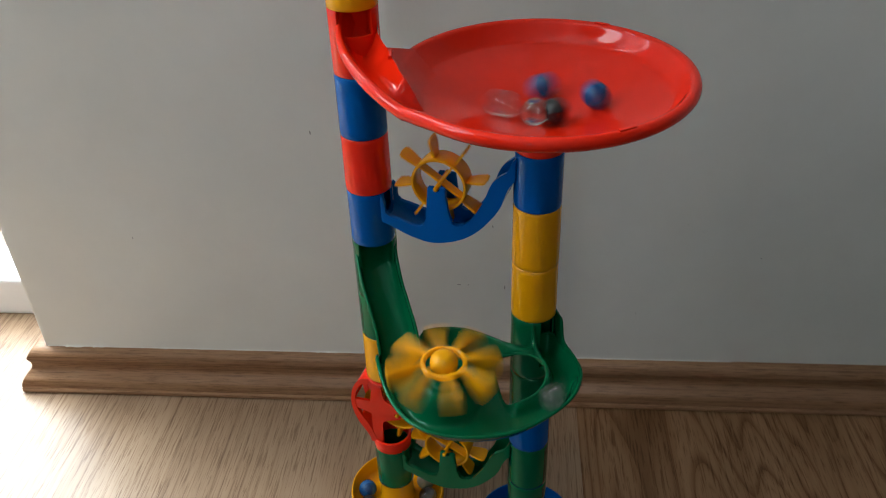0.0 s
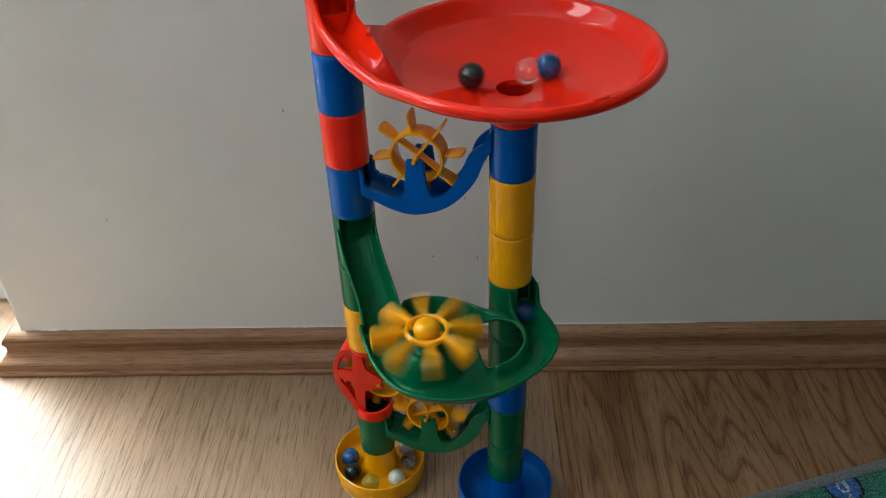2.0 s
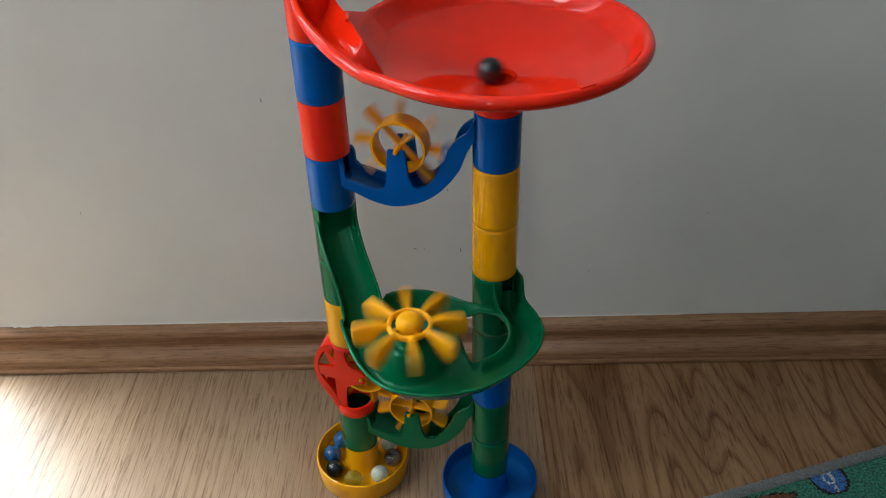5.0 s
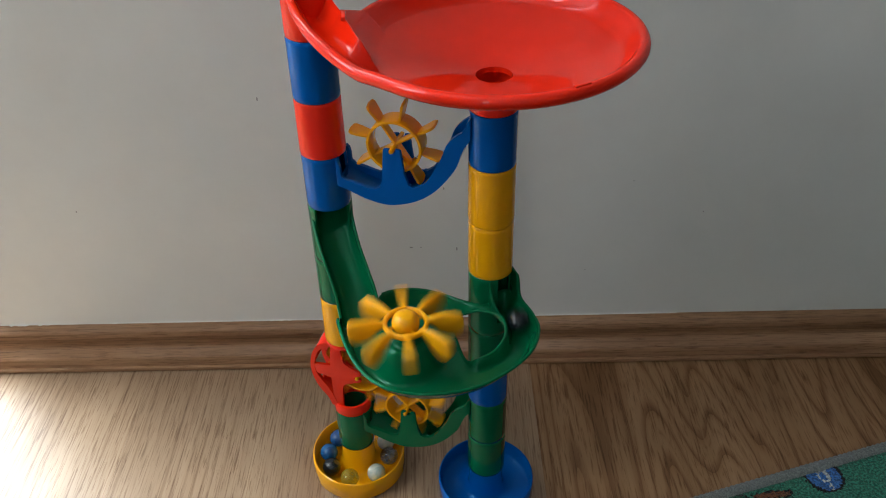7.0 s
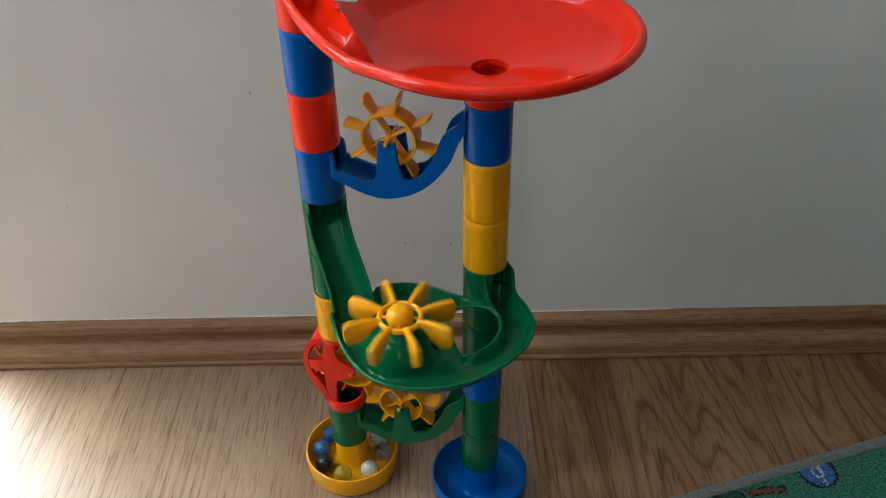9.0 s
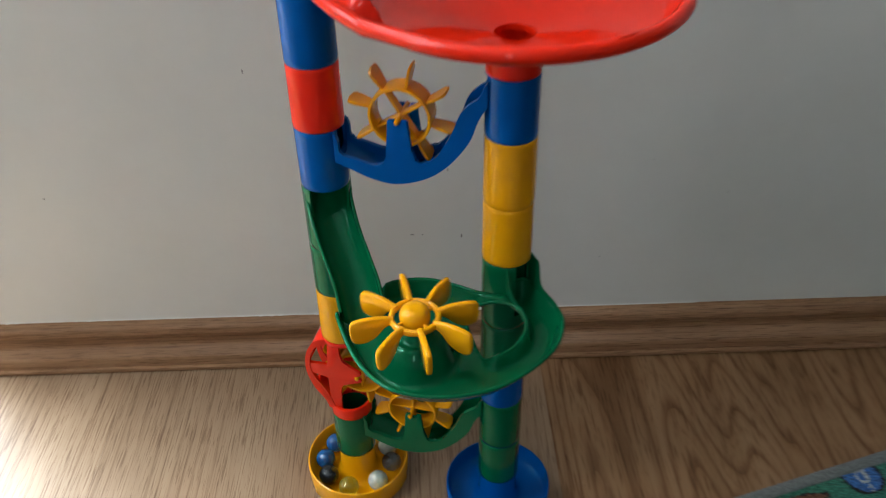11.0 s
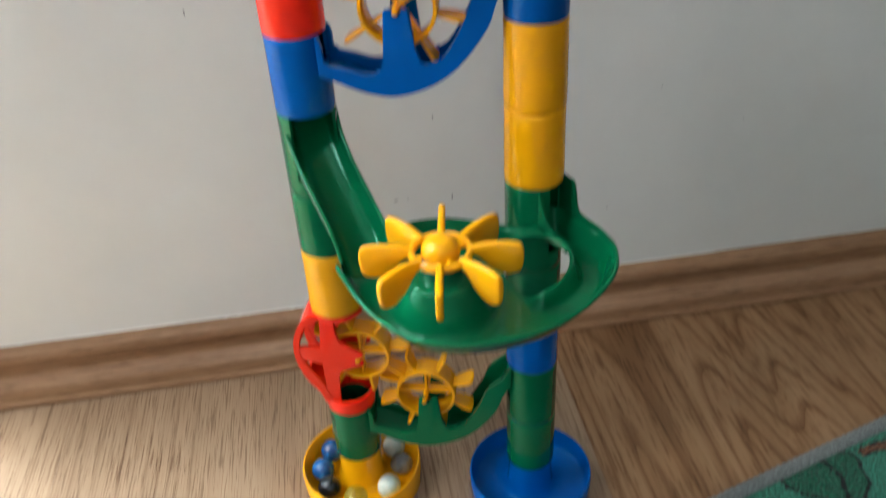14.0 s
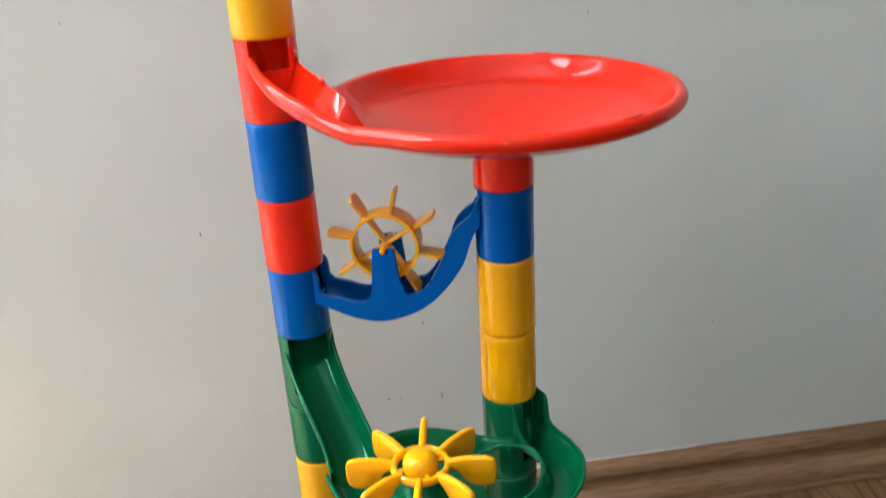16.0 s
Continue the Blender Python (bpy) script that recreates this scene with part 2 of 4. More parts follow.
def pipe(bm, line, radius, seg=8, closed=False):
    n = len(line)
    rings = []
    for i in range(n):
        d = (line[(i + 1) % n] - line[i - 1]) if closed else (line[min(i + 1, n - 1)] - line[max(i - 1, 0)])
        d.normalize()
        side = d.cross(Vector((0, 0, 1)))
        if side.length < 0.01:
            side = Vector((1, 0, 0))
        side.normalize()
        up = side.cross(d)
        rings.append([bm.verts.new(line[i] + radius * (math.cos(2 * math.pi * k / seg) * side + math.sin(2 * math.pi * k / seg) * up)) for k in range(seg)])
    for i in range(n if closed else n - 1):
        a, b = rings[i], rings[(i + 1) % n]
        for k in range(seg):
            bm.faces.new((a[k], a[(k + 1) % seg], b[(k + 1) % seg], b[k]))
    if not closed:
        bm.faces.new(rings[0])
        bm.faces.new(rings[-1][::-1])
    return bm


def ball(bm, centre, radius, u=24, v=14, flat=1.0):
    vs = bmesh.ops.create_uvsphere(bm, u_segments=u, v_segments=v, radius=radius)["verts"]
    for w in vs:
        w.co = Vector((centre[0] + w.co.x, centre[1] + w.co.y, centre[2] + w.co.z * flat))
    return bm


# ---------------------------------------------------------------- the room
WALL_Y = 0.1702
WALL_END = -0.493


def slab(name, x0, x1, y0, y1, z0, z1, mat, label="", bevel=0.0, parent=None):
    ob = part(name, box(bmesh.new(), x0, x1, y0, y1, z0, z1, bevel), mat, parent, smooth=False)
    if not parent:
        tagged(ob, label, name.split("_")[0], kind="structure")
    return ob


wall_n = slab("wall_north", WALL_END, 2.6, WALL_Y, WALL_Y + 0.73, 0, 2.5, PAINT, "matt off-white painted wall with small scuffs", 0.003)
# unseen walls made dark grey to cut bounced light and reflections on the plastic
DIM_WALL = simple("bounce_cut_grey", (0.22, 0.222, 0.22), 0.7)
west = tagged(new("wall_west"), "unseen side wall with a window, dark grey to cut bounced light", "wall", kind="structure")
for y0, y1, z0, z1 in ((-3.0, -0.75, 0, 2.5), (-0.25, 0.9, 0, 2.5), (-0.75, -0.25, 0, 0.9), (-0.75, -0.25, 2.1, 2.5)):
    slab("wall_panel", -1.55, -1.4, y0, y1, z0, z1, DIM_WALL, parent=west)
slab("wall_east", 2.6, 2.75, -3.0, 0.42, 0, 2.5, DIM_WALL, "unseen plain side wall, dark grey to cut bounced light")
south = tagged(new("wall_south"), "unseen wall with a window behind the camera, dark grey to cut bounced light", "wall", kind="structure")
for x0, x1, z0, z1 in ((-1.55, -0.61, 0, 2.5), (-0.37, 2.75, 0, 2.5), (-0.61, -0.37, 0, 0.85), (-0.61, -0.37, 2.15, 2.5)):
    slab("wall_panel", x0, x1, -3.15, -3.0, z0, z1, DIM_WALL, parent=south)
alcove = tagged(new("wall_alcove"), "off-white wall over the balcony door", "wall", kind="structure")
slab("lintel", -1.4, WALL_END, 0.28, 0.9, 2.14, 2.5, PAINT, parent=alcove)
# unseen ceiling, its white lowered to weaken the bounce on floor and wall
slab("ceiling", -1.55, 2.75, -3.15, 0.9, 2.5, 2.6, simple("ceiling_paint", (0.6, 0.6, 0.585), 0.8), "unseen ceiling, toned down to cut bounced light")

door = tagged(new("door_1"), "white framed glazed balcony door, closed, in daylight", "door", kind="structure")
for x0, x1, z0, z1 in ((-1.4, -1.33, 0.0, 2.14), (-0.535, WALL_END, 0.0, 2.14), (-1.33, -0.535, 0.0, 0.05), (-1.33, -0.535, 2.08, 2.14)):
    slab("door_frame", x0, x1, 0.28, 0.35, z0, z1, WHITE_FRAME, bevel=0.004, parent=door)
pane = slab("pane", -1.33, -0.535, 0.312, 0.318, 0.05, 2.08, PANE, parent=door)
pane.visible_shadow = False
win = tagged(new("window_2"), "white framed side window", "window", kind="structure")
for y0, y1, z0, z1 in ((-0.75, -0.71, 0.9, 2.1), (-0.29, -0.25, 0.9, 2.1), (-0.71, -0.29, 0.9, 0.94), (-0.71, -0.29, 2.06, 2.1)):
    slab("window_frame", -1.5, -1.43, y0, y1, z0, z1, WHITE_FRAME, bevel=0.004, parent=win)
win = tagged(new("window_1"), "white framed window across the room", "window", kind="structure")
for x0, x1, z0, z1 in ((-0.61, -0.58, 0.85, 2.15), (-0.4, -0.37, 0.85, 2.15), (-0.58, -0.4, 0.85, 0.89), (-0.58, -0.4, 2.11, 2.15)):
    slab("window_frame", x0, x1, -3.1, -3.02, z0, z1, WHITE_FRAME, bevel=0.004, parent=win)



# skirting board with its ogee profile, mitred round the wall's end
def skirting():
    prof = [(0.0, 0.0505), (-0.0022, 0.0505), (-0.0042, 0.0497), (-0.0068, 0.0468), (-0.0088, 0.0432), (-0.0098, 0.0405), (-0.01, 0.0385), (-0.0092, 0.0365), (-0.0084, 0.034), (-0.0082, 0.0305), (-0.0088, 0.0272),
            (-0.0103, 0.0243), (-0.0125, 0.0213), (-0.0148, 0.0182), (-0.0166, 0.0148), (-0.0177, 0.0112), (-0.0182, 0.0085), (-0.0181, 0.0068), (-0.0187, 0.0062), (-0.0187, 0.0013), (0.0, 0.0013)]
    bm = bmesh.new()
    rows = []
    for d, z in prof:
        rows.append([bm.verts.new((2.58, WALL_Y + d, z)), bm.verts.new((WALL_END - 0.006 + 1.3 * d if d < -0.001 else WALL_END, WALL_Y + d, z)), bm.verts.new((WALL_END - 0.006 + 1.3 * d if d < -0.001 else WALL_END, 0.278, z))])
    n = len(rows)
    for i in range(n):
        a, b = rows[i], rows[(i + 1) % n]
        for k in (0, 1):
            bm.faces.new((a[k], a[k + 1], b[k + 1], b[k]))
    bm.faces.new([r[0] for r in rows])
    bm.faces.new([r[2] for r in rows][::-1])
    return tagged(part("baseboard", bm, SKIRT, sharp=70), "brown wood-grain skirting board with ogee profile", "baseboard", kind="structure")


skirting()


# uneven bead of filler between wall and skirting, and scuffs on the paint
def filler_bead():
    bm = bmesh.new()
    rows = []
    n = 420
    for i in range(n + 1):
        x = WALL_END + 0.003 + 0.69 * i / n
        rag = max(0.0, noise.noise((x * 60, 1.3, 0)) * 0.9 + noise.noise((x * 210, 4.1, 0)) * 0.6 - 0.25)
        h, d = 0.0002 + 0.0022 * rag, 0.0008 + 0.003 * rag
        rows.append([bm.verts.new((x, WALL_Y - y, z)) for y, z in ((-0.001, 0.0509 + h), (0.0003, 0.0508 + h), (d * 0.6, 0.0507 + h * 0.4), (d, 0.0506), (d, 0.0495), (-0.001, 0.0495))])
    for a, b in zip(rows, rows[1:]):
        for k in range(6):
            bm.faces.new((a[k], b[k], b[(k + 1) % 6], a[(k + 1) % 6]))
    return tagged(part("filler_bead", bm, PAINT), "ragged white filler along the skirting's top", "trim", kind="structure")


filler_bead()
for x, z, w, h in ((-0.185, 0.2953, 0.0012, 0.004), (0.2059, 0.1734, 0.0016, 0.001), (-0.0315, 0.2035, 0.0014, 0.0028), (-0.3657, 0.1862, 0.001, 0.0024),
                   (0.1028, 0.1081, 0.0012, 0.001), (-0.0203, 0.136, 0.0014, 0.004), (-0.063, 0.1385, 0.004, 0.0012), (-0.054, 0.1383, 0.0014, 0.001),
                   (0.1382, 0.2079, 0.001, 0.001), (-0.2469, 0.446, 0.001, 0.0018), (0.0965, 0.428, 0.0014, 0.002)):
    bm = bmesh.new()
    vs = bmesh.ops.create_uvsphere(bm, u_segments=8, v_segments=5, radius=0.5)["verts"]
    rng = random.Random(int(x * 1e4))
    for v in vs:
        v.co = Vector((v.co.x * w * rng.uniform(0.7, 1.2), v.co.y * 0.0005, v.co.z * h * rng.uniform(0.7, 1.2)))
    sc = part("scuff", bm, CHIP, wall_n)
    sc.matrix_basis = Matrix.Translation((x, WALL_Y - 0.0001, z))


# ---------------------------------------------------------------- the carpet
RUG_O, RUG_A = Vector((0.0614, -0.0605, 0)), radians(16.5)
EX = Vector((math.cos(RUG_A), math.sin(RUG_A), 0))
EY = Vector((math.sin(RUG_A), -math.cos(RUG_A), 0))


def inside(p, poly):
    x, y = p
    c = False
    n = len(poly)
    for i in range(n):
        (x0, y0), (x1, y1) = poly[i], poly[i - 1]
        if (y0 > y) != (y1 > y) and x < (x1 - x0) * (y - y0) / (y1 - y0) + x0:
            c = not c
    return c


def gap(p, poly, closed=True):
    best = 9.0
    n = len(poly)
    for i in range(0 if closed else 1, n):
        a, b = Vector(poly[i - 1]), Vector(poly[i])
        d = b - a
        s = max(0.0, min(1.0, (Vector(p) - a).dot(d) / max(d.length_squared, 1e-12)))
        best = min(best, (Vector(p) - a - s * d).length)
    return best


BUSH = [(0.165, -0.0299), (0.1658, -0.0391), (0.1735, -0.046), (0.1814, -0.0505), (0.189, -0.0545), (0.1967, -0.0599), (0.21, -0.0585), (0.222, -0.045), (0.226, -0.02), (0.2, -0.005)]
BUSH_LINE = [(0.198, -0.018), (0.2048, -0.03), (0.2048, -0.0398), (0.2, -0.0574)]
BARK = [(0.1608, -0.0928), (0.168, -0.08), (0.1769, -0.0736), (0.1971, -0.0667), (0.222, -0.066), (0.235, -0.078), (0.235, -0.116), (0.178, -0.0986)]
CORE = [(0.189, -0.083), (0.205, -0.079), (0.219, -0.083), (0.219, -0.103), (0.193, -0.096)]
BLOT = [(0.0965, -0.0525), (0.105, -0.0535), (0.117, -0.0485), (0.116, -0.0465), (0.106, -0.0495)]
BLOOM = (0.296, 0.0015)
TWIG = [(0.226, -0.0165), (0.246, -0.0125), (0.263, -0.012), (0.262, -0.019), (0.23, -0.023)]


def pile_colour(x, y):
    """Which of the pile's yarns is at a place of the carpet."""
    p = (x + 0.0012 * noise.noise((x * 300, y * 300, 0)), y + 0.0012 * noise.noise((x * 300, y * 300, 7)))
    verge = -0.062 - (p[0] - 0.0614) * 0.31
    for i in range(4):
        dx, dy = p[0] - (-0.0193 + 0.0365 * i), p[1] - (-0.0888 - 0.0117 * i)
        a, b = dx * 0.952 - dy * 0.306, dx * 0.306 + dy * 0.952
        if abs(a) < 0.008 and abs(b) < 0.0021:
            return 5
    r = math.hypot(p[0] - BLOOM[0], p[1] - BLOOM[1])
    if r < 0.0175:
        return 3 if r > 0.0145 else (5 if 0.004 < r < 0.006 or abs(p[0] - BLOOM[0] - 0.003) < 0.001 else 6)
    if p[1] > verge:
        if p[1] < verge + 0.0016:
            return 3
        if inside(p, BUSH):
            return 3 if gap(p, BUSH) < 0.0022 or gap(p, BUSH_LINE, False) < 0.0016 else 2
        if inside(p, BARK):
            return 3 if gap(p, BARK) < 0.002 else (7 if inside(p, CORE) else 4)
        if inside(p, BLOT):
            return 3
        if inside(p, TWIG):
            return 3 if gap(p, TWIG) < 0.0014 else 4
        return 1
    for a, b in (((0.1483, -0.1018), (0.1047, -0.1503)), ((0.1682, -0.0998), (0.1241, -0.1546))):
        if gap(p, [a, b], False) < 0.0022 and noise.noise((x * 120, y * 120, 3)) > -0.25:
            return 3
    return 0


def carpet():
    rug = empty("carpet", "play carpet with slate road, green verges and grey edge", "carpet")
    bm = bmesh.new()
    step = 0.0018
    ns, nd = 330, 90
    s0 = -0.26
    rows = []
    for j in range(nd + 1):
        row = []
        for i in range(ns + 1):
            s, d = s0 + i * step, 0.0005 + j * step
            q = RUG_O + EX * s + EY * d
            h = 0.0062 + 0.0012 * noise.noise((q.x * 640, q.y * 640, 0)) + 0.0005 * noise.noise((q.x * 260, q.y * 260, 5))
            q = q + Vector((random.uniform(-1, 1), random.uniform(-1, 1), 0)) * 0.0005
            row.append(bm.verts.new((q.x, q.y, h - 0.0022 * math.exp(-d / 0.0012))))
        rows.append(row)
    for j in range(nd):
        for i in range(ns):
            f = bm.faces.new((rows[j][i], rows[j][i + 1], rows[j + 1][i + 1], rows[j + 1][i]))
            c = f.calc_center_median()
            f.material_index = pile_colour(c.x, c.y)
    part("carpet_top", bm, PILE, rug, "looped pile with road, dashes and verge")
    bm = bmesh.new()
    for a, b, c, d in ((-1.0, s0 + 0.001, 0.0005, 1.2), (s0 + ns * step - 0.001, 0.75, 0.0005, 1.2), (s0 - 0.001, s0 + ns * step + 0.001, nd * step, 1.2)):
        n = 24
        g = [[bm.verts.new(RUG_O + EX * (a + (b - a) * i / n) + EY * (c + (d - c) * j / n) + Vector((0, 0, 0.0058))) for i in range(n + 1)] for j in range(n + 1)]
        for j in range(n):
            for i in range(n):
                bm.faces.new((g[j][i], g[j][i + 1], g[j + 1][i + 1], g[j + 1][i]))
    part("carpet_rest", bm, PILE[0], rug)
    bm = bmesh.new()
    q = [RUG_O + EX * a + EY * b for a, b in ((-1.0, 0.0), (0.75, 0.0), (0.75, 1.2), (-1.0, 1.2))]
    lo, hi = [bm.verts.new((v.x, v.y, 0.0004)) for v in q], [bm.verts.new((v.x, v.y, 0.0035)) for v in q]
    bm.faces.new(lo[::-1]), bm.faces.new(hi)
    for i in range(4):
        bm.faces.new((lo[i], lo[(i + 1) % 4], hi[(i + 1) % 4], hi[i]))
    part("backing", bm, BINDING, rug, smooth=False)
    # whipped yarn edge: a flattened roll with a turn of thread every few millimetres
    bm = bmesh.new()
    seg, rings = 12, []
    n = 1400
    for i in range(n + 1):
        s = -0.75 + 1.4 * i / n
        c = RUG_O + EX * s - EY * 0.0042
        swell = 1 + 0.08 * math.sin(i * 1.25) + 0.07 * noise.noise((s * 300, 0, 0))
        rings.append([bm.verts.new(c - EY * (0.0054 * swell * math.cos(2 * math.pi * k / seg)) + Vector((0, 0, 0.0036 + 0.0034 * swell * math.sin(2 * math.pi * k / seg)))) for k in range(seg)])
    for a, b in zip(rings, rings[1:]):
        for k in range(seg):
            bm.faces.new((a[k], a[(k + 1) % seg], b[(k + 1) % seg], b[k]))
    part("binding", bm, BINDING, rug, "grey whipped yarn edge")
    bm = bmesh.new()
    for i in range(340):
        s = -0.5 + i * 0.0031
        c = RUG_O + EX * s + EY * 0.0012
        pipe(bm, [c - EX * 0.001 + Vector((0, 0, 0.0062)), c + Vector((0, 0, 0.0068)), c + EX * 0.001 + Vector((0, 0, 0.0062))], 0.0005, 5)
    tagged(part("stitching", bm, BINDING, rug), kind="stuff")


carpet()

# ---------------------------------------------------------------- the marble run
A = Vector((-0.1120, 0.0303, 0))
B = Vector((0, 0, 0))
TURN_AB = -15.16
R = 0.0154
run = empty("marble_run", "tall toy marble run of red, blue, green and yellow plastic", "toy")


def along(x, y, z):
    """A place by its run from one column to the other, depth behind their plane, and height."""
    a = radians(TURN_AB)
    return Vector((A.x + x * math.cos(a) - y * math.sin(a), A.y + x * math.sin(a) + y * math.cos(a), z))


def tube(name, mat, at, z0, z1, label="", cut=None, r0=R, r1=R, seg=60):
    """A tube with walls, rounded lips, and a mouth: cut = (bearing, half angle, from z, to z) in degrees."""
    bm = bmesh.new()
    lip = 0.0005
    zs = [(z0, -lip), (z0 + lip, 0.0)]
    steps = 14
    for i in range(1, steps):
        zs.append((z0 + lip + (z1 - z0 - 2 * lip) * i / steps, 0.0))
    zs += [(z1 - lip, 0.0), (z1, -lip)]
    outer, inner = [], []
    for z, d in zs:
        r = r0 + (r1 - r0) * (z - z0) / (z1 - z0) + d
        outer.append([bm.verts.new((at.x + r * math.cos(2 * math.pi * i / seg), at.y + r * math.sin(2 * math.pi * i / seg), z)) for i in range(seg)])
        r = r - 0.0018 - d
        inner.append([bm.verts.new((at.x + r * math.cos(2 * math.pi * i / seg), at.y + r * math.sin(2 * math.pi * i / seg), z)) for i in range(seg)])

    def open_at(i, k):
        if not cut:
            return False
        bearing, half, lo, hi = cut
        mid = 360 * (i + 0.5) / seg
        d = abs((mid - bearing + 180) % 360 - 180)
        zc = (zs[k][0] + zs[k + 1][0]) / 2
        return lo < zc < hi and d < half
    n = len(zs)
    for k in range(n - 1):
        for i in range(seg):
            j = (i + 1) % seg
            if open_at(i, k):
                continue
            bm.faces.new((outer[k][i], outer[k][j], outer[k + 1][j], outer[k + 1][i]))
            bm.faces.new((inner[k][i], inner[k + 1][i], inner[k + 1][j], inner[k][j]))
    # walls of the lips and of the mouth
    for k in range(n - 1):
        for i in range(seg):
            j = (i + 1) % seg
            if open_at(i, k):
                continue
            for nk, a, b in ((k - 1, (k, i), (k, j)), (k + 1, (k + 1, i), (k + 1, j))):
                if nk < 0 or nk >= n - 1 or open_at(i, nk):
                    bm.faces.new((outer[a[0]][a[1]], outer[b[0]][b[1]], inner[b[0]][b[1]], inner[a[0]][a[1]]))
            for ni, e in (((i - 1) % seg, i), (j, j)):
                if open_at(ni, k):
                    bm.faces.new((outer[k][e], outer[k + 1][e], inner[k + 1][e], inner[k][e]))
    return part(name, bm, mat, run, label, sharp=50)


# columns, from the floor up
FRONT = -103
tube("tube", GREEN, A, 0.035, 0.0783, "green tube end of the bridge")
tube("tube", YELLOW, A, 0.1585, 0.2014, "yellow tube", r0=0.0157)
tube("tube", GREEN, A, 0.2016, 0.2399, "green tube")
tube("tube", GREEN, A, 0.2401, 0.2858, "green tube with an open mouth", cut=(-76, 52, 0.251, 0.2865))
tube("tube", BLUE, A, 0.286, 0.3267, "blue tube", cut=(TURN_AB, 26, 0.3125, 0.3275))
tube("tube", RED, A, 0.3269, 0.367, "red tube", r0=0.0157)
tube("tube", BLUE, A, 0.3672, 0.4085, "blue tube", r0=0.0156)
tube("tube", RED, A, 0.4087, 0.4498, "red tube with an open mouth", cut=(-79, 41, 0.434, 0.4505))
tube("tube", YELLOW, A, 0.45, 0.492, "yellow top tube", r0=0.0156)

tube("tube", GREEN, B, 0.035, 0.0763, "green tube")
tube("tube", GREEN, B, 0.0765, 0.1202, "green tube with an open mouth", cut=(180 + TURN_AB, 34, 0.098, 0.1185))
tube("tube", BLUE, B, 0.1204, 0.1575, "blue tube", r0=0.0156)
tube("tube", GREEN, B, 0.1577, 0.195, "green tube")
tube("tube", GREEN, B, 0.1952, 0.2468, "green tube with an open mouth", cut=(-35, 40, 0.206, 0.248))
tube("tube", YELLOW, B, 0.247, 0.2888, "yellow tube", r0=0.0157)
tube("tube", YELLOW, B, 0.289, 0.3328, "yellow tube", r0=0.0157)
tube("tube", BLUE, B, 0.333, 0.3713, "blue tube", cut=(180 + TURN_AB, 36, 0.351, 0.37))
tube("tube", RED, B, 0.3715, 0.392, "red neck under the funnel", r0=0.0155)


# the trays with their necks
def tray(at, mat, label):
    prof = [(0.0, 0.0015), (0.0395, 0.0015), (0.0402, 0.0008), (0.0407, 0.0018), (0.0407, 0.0192), (0.0403, 0.0202), (0.0394, 0.0205), (0.0388, 0.0198), (0.0385, 0.0075),
            (0.0365, 0.0055), (0.03, 0.0048), (0.019, 0.0055), (0.0158, 0.0085), (0.0145, 0.014), (0.0139, 0.0353), (0.012, 0.0358), (0.0, 0.0358)]
    bm = bmesh.new()
    lathe(bm, [(max(r, 0.0002), z) for r, z in prof], 72, False, (at.x, at.y))
    return part("tray", bm, mat, run, label, sharp=45)


tray(A, YELLOW, "round yellow tray that catches the marbles")
tray(B, BLUE, "round blue tray, empty")


# the bridges that carry a wheel from column to column
def bridge(drop, mat, label):
    low = smooth_line([(0.0125, 0.3075, 0), (0.0201, 0.3047, 0), (0.0341, 0.2991, 0), (0.0486, 0.2969, 0), (0.0633, 0.3006, 0), (0.0748, 0.3070, 0), (0.0848, 0.3167, 0), (0.0944, 0.3306, 0), (0.0984, 0.3418, 0), (0.1010, 0.348, 0), (0.1045, 0.353, 0)], 5)
    top = smooth_line([(0.0125, 0.3268, 0), (0.0142, 0.3255, 0), (0.0155, 0.3215, 0), (0.0158, 0.3152, 0), (0.018, 0.3125, 0), (0.0257, 0.3108, 0), (0.0349, 0.3082, 0), (0.0412, 0.3086, 0), (0.0438, 0.3112, 0)], 5)
    top2 = smooth_line([(0.0618, 0.3150, 0), (0.0638, 0.3130, 0), (0.0694, 0.3139, 0), (0.0759, 0.3200, 0), (0.0843, 0.3354, 0), (0.0893, 0.3482, 0), (0.0955, 0.3551, 0), (0.1005, 0.3588, 0), (0.1020, 0.3645, 0), (0.1046, 0.3684, 0)], 5)
    post = [(0.0446, 0.3150), (0.0464, 0.3385), (0.0472, 0.3396), (0.0505, 0.3398), (0.0512, 0.3368), (0.0528, 0.336), (0.0545, 0.3368), (0.055, 0.3398), (0.0578, 0.3398), (0.0586, 0.3388), (0.0602, 0.3215)]
    outline = [(p.x, p.y - drop) for p in low] + [(p.x, p.y - drop) for p in top2[::-1]] + [(x, z - drop) for x, z in post[::-1]] + [(p.x, p.y - drop) for p in top[::-1]]
    bm = bmesh.new()
    for y0, y1 in ((-0.0120, -0.0092), (0.0092, 0.0120)):
        plate(bm, outline, y0, y1, 0.0007)
    ny = 8
    for lift in (0.0, 0.0018):
        rows = [[bm.verts.new((p.x, -0.0105 + 0.021 * k / ny, p.y - drop + lift + 0.0022 * (2 * k / ny - 1) ** 2)) for k in range(ny + 1)] for p in low]
        for a, b in zip(rows, rows[1:]):
            for k in range(ny):
                bm.faces.new((a[k], a[k + 1], b[k + 1], b[k]))
    bm.transform(Matrix.Translation(A) @ Matrix.Rotation(radians(TURN_AB), 4, "Z"))
    return part("bridge", bm, mat, run, label)


bridge(0.0, BLUE, "blue bridge with forked posts for the wheel")
bridge(0.2464, GREEN, "green bridge with forked posts for the wheel")


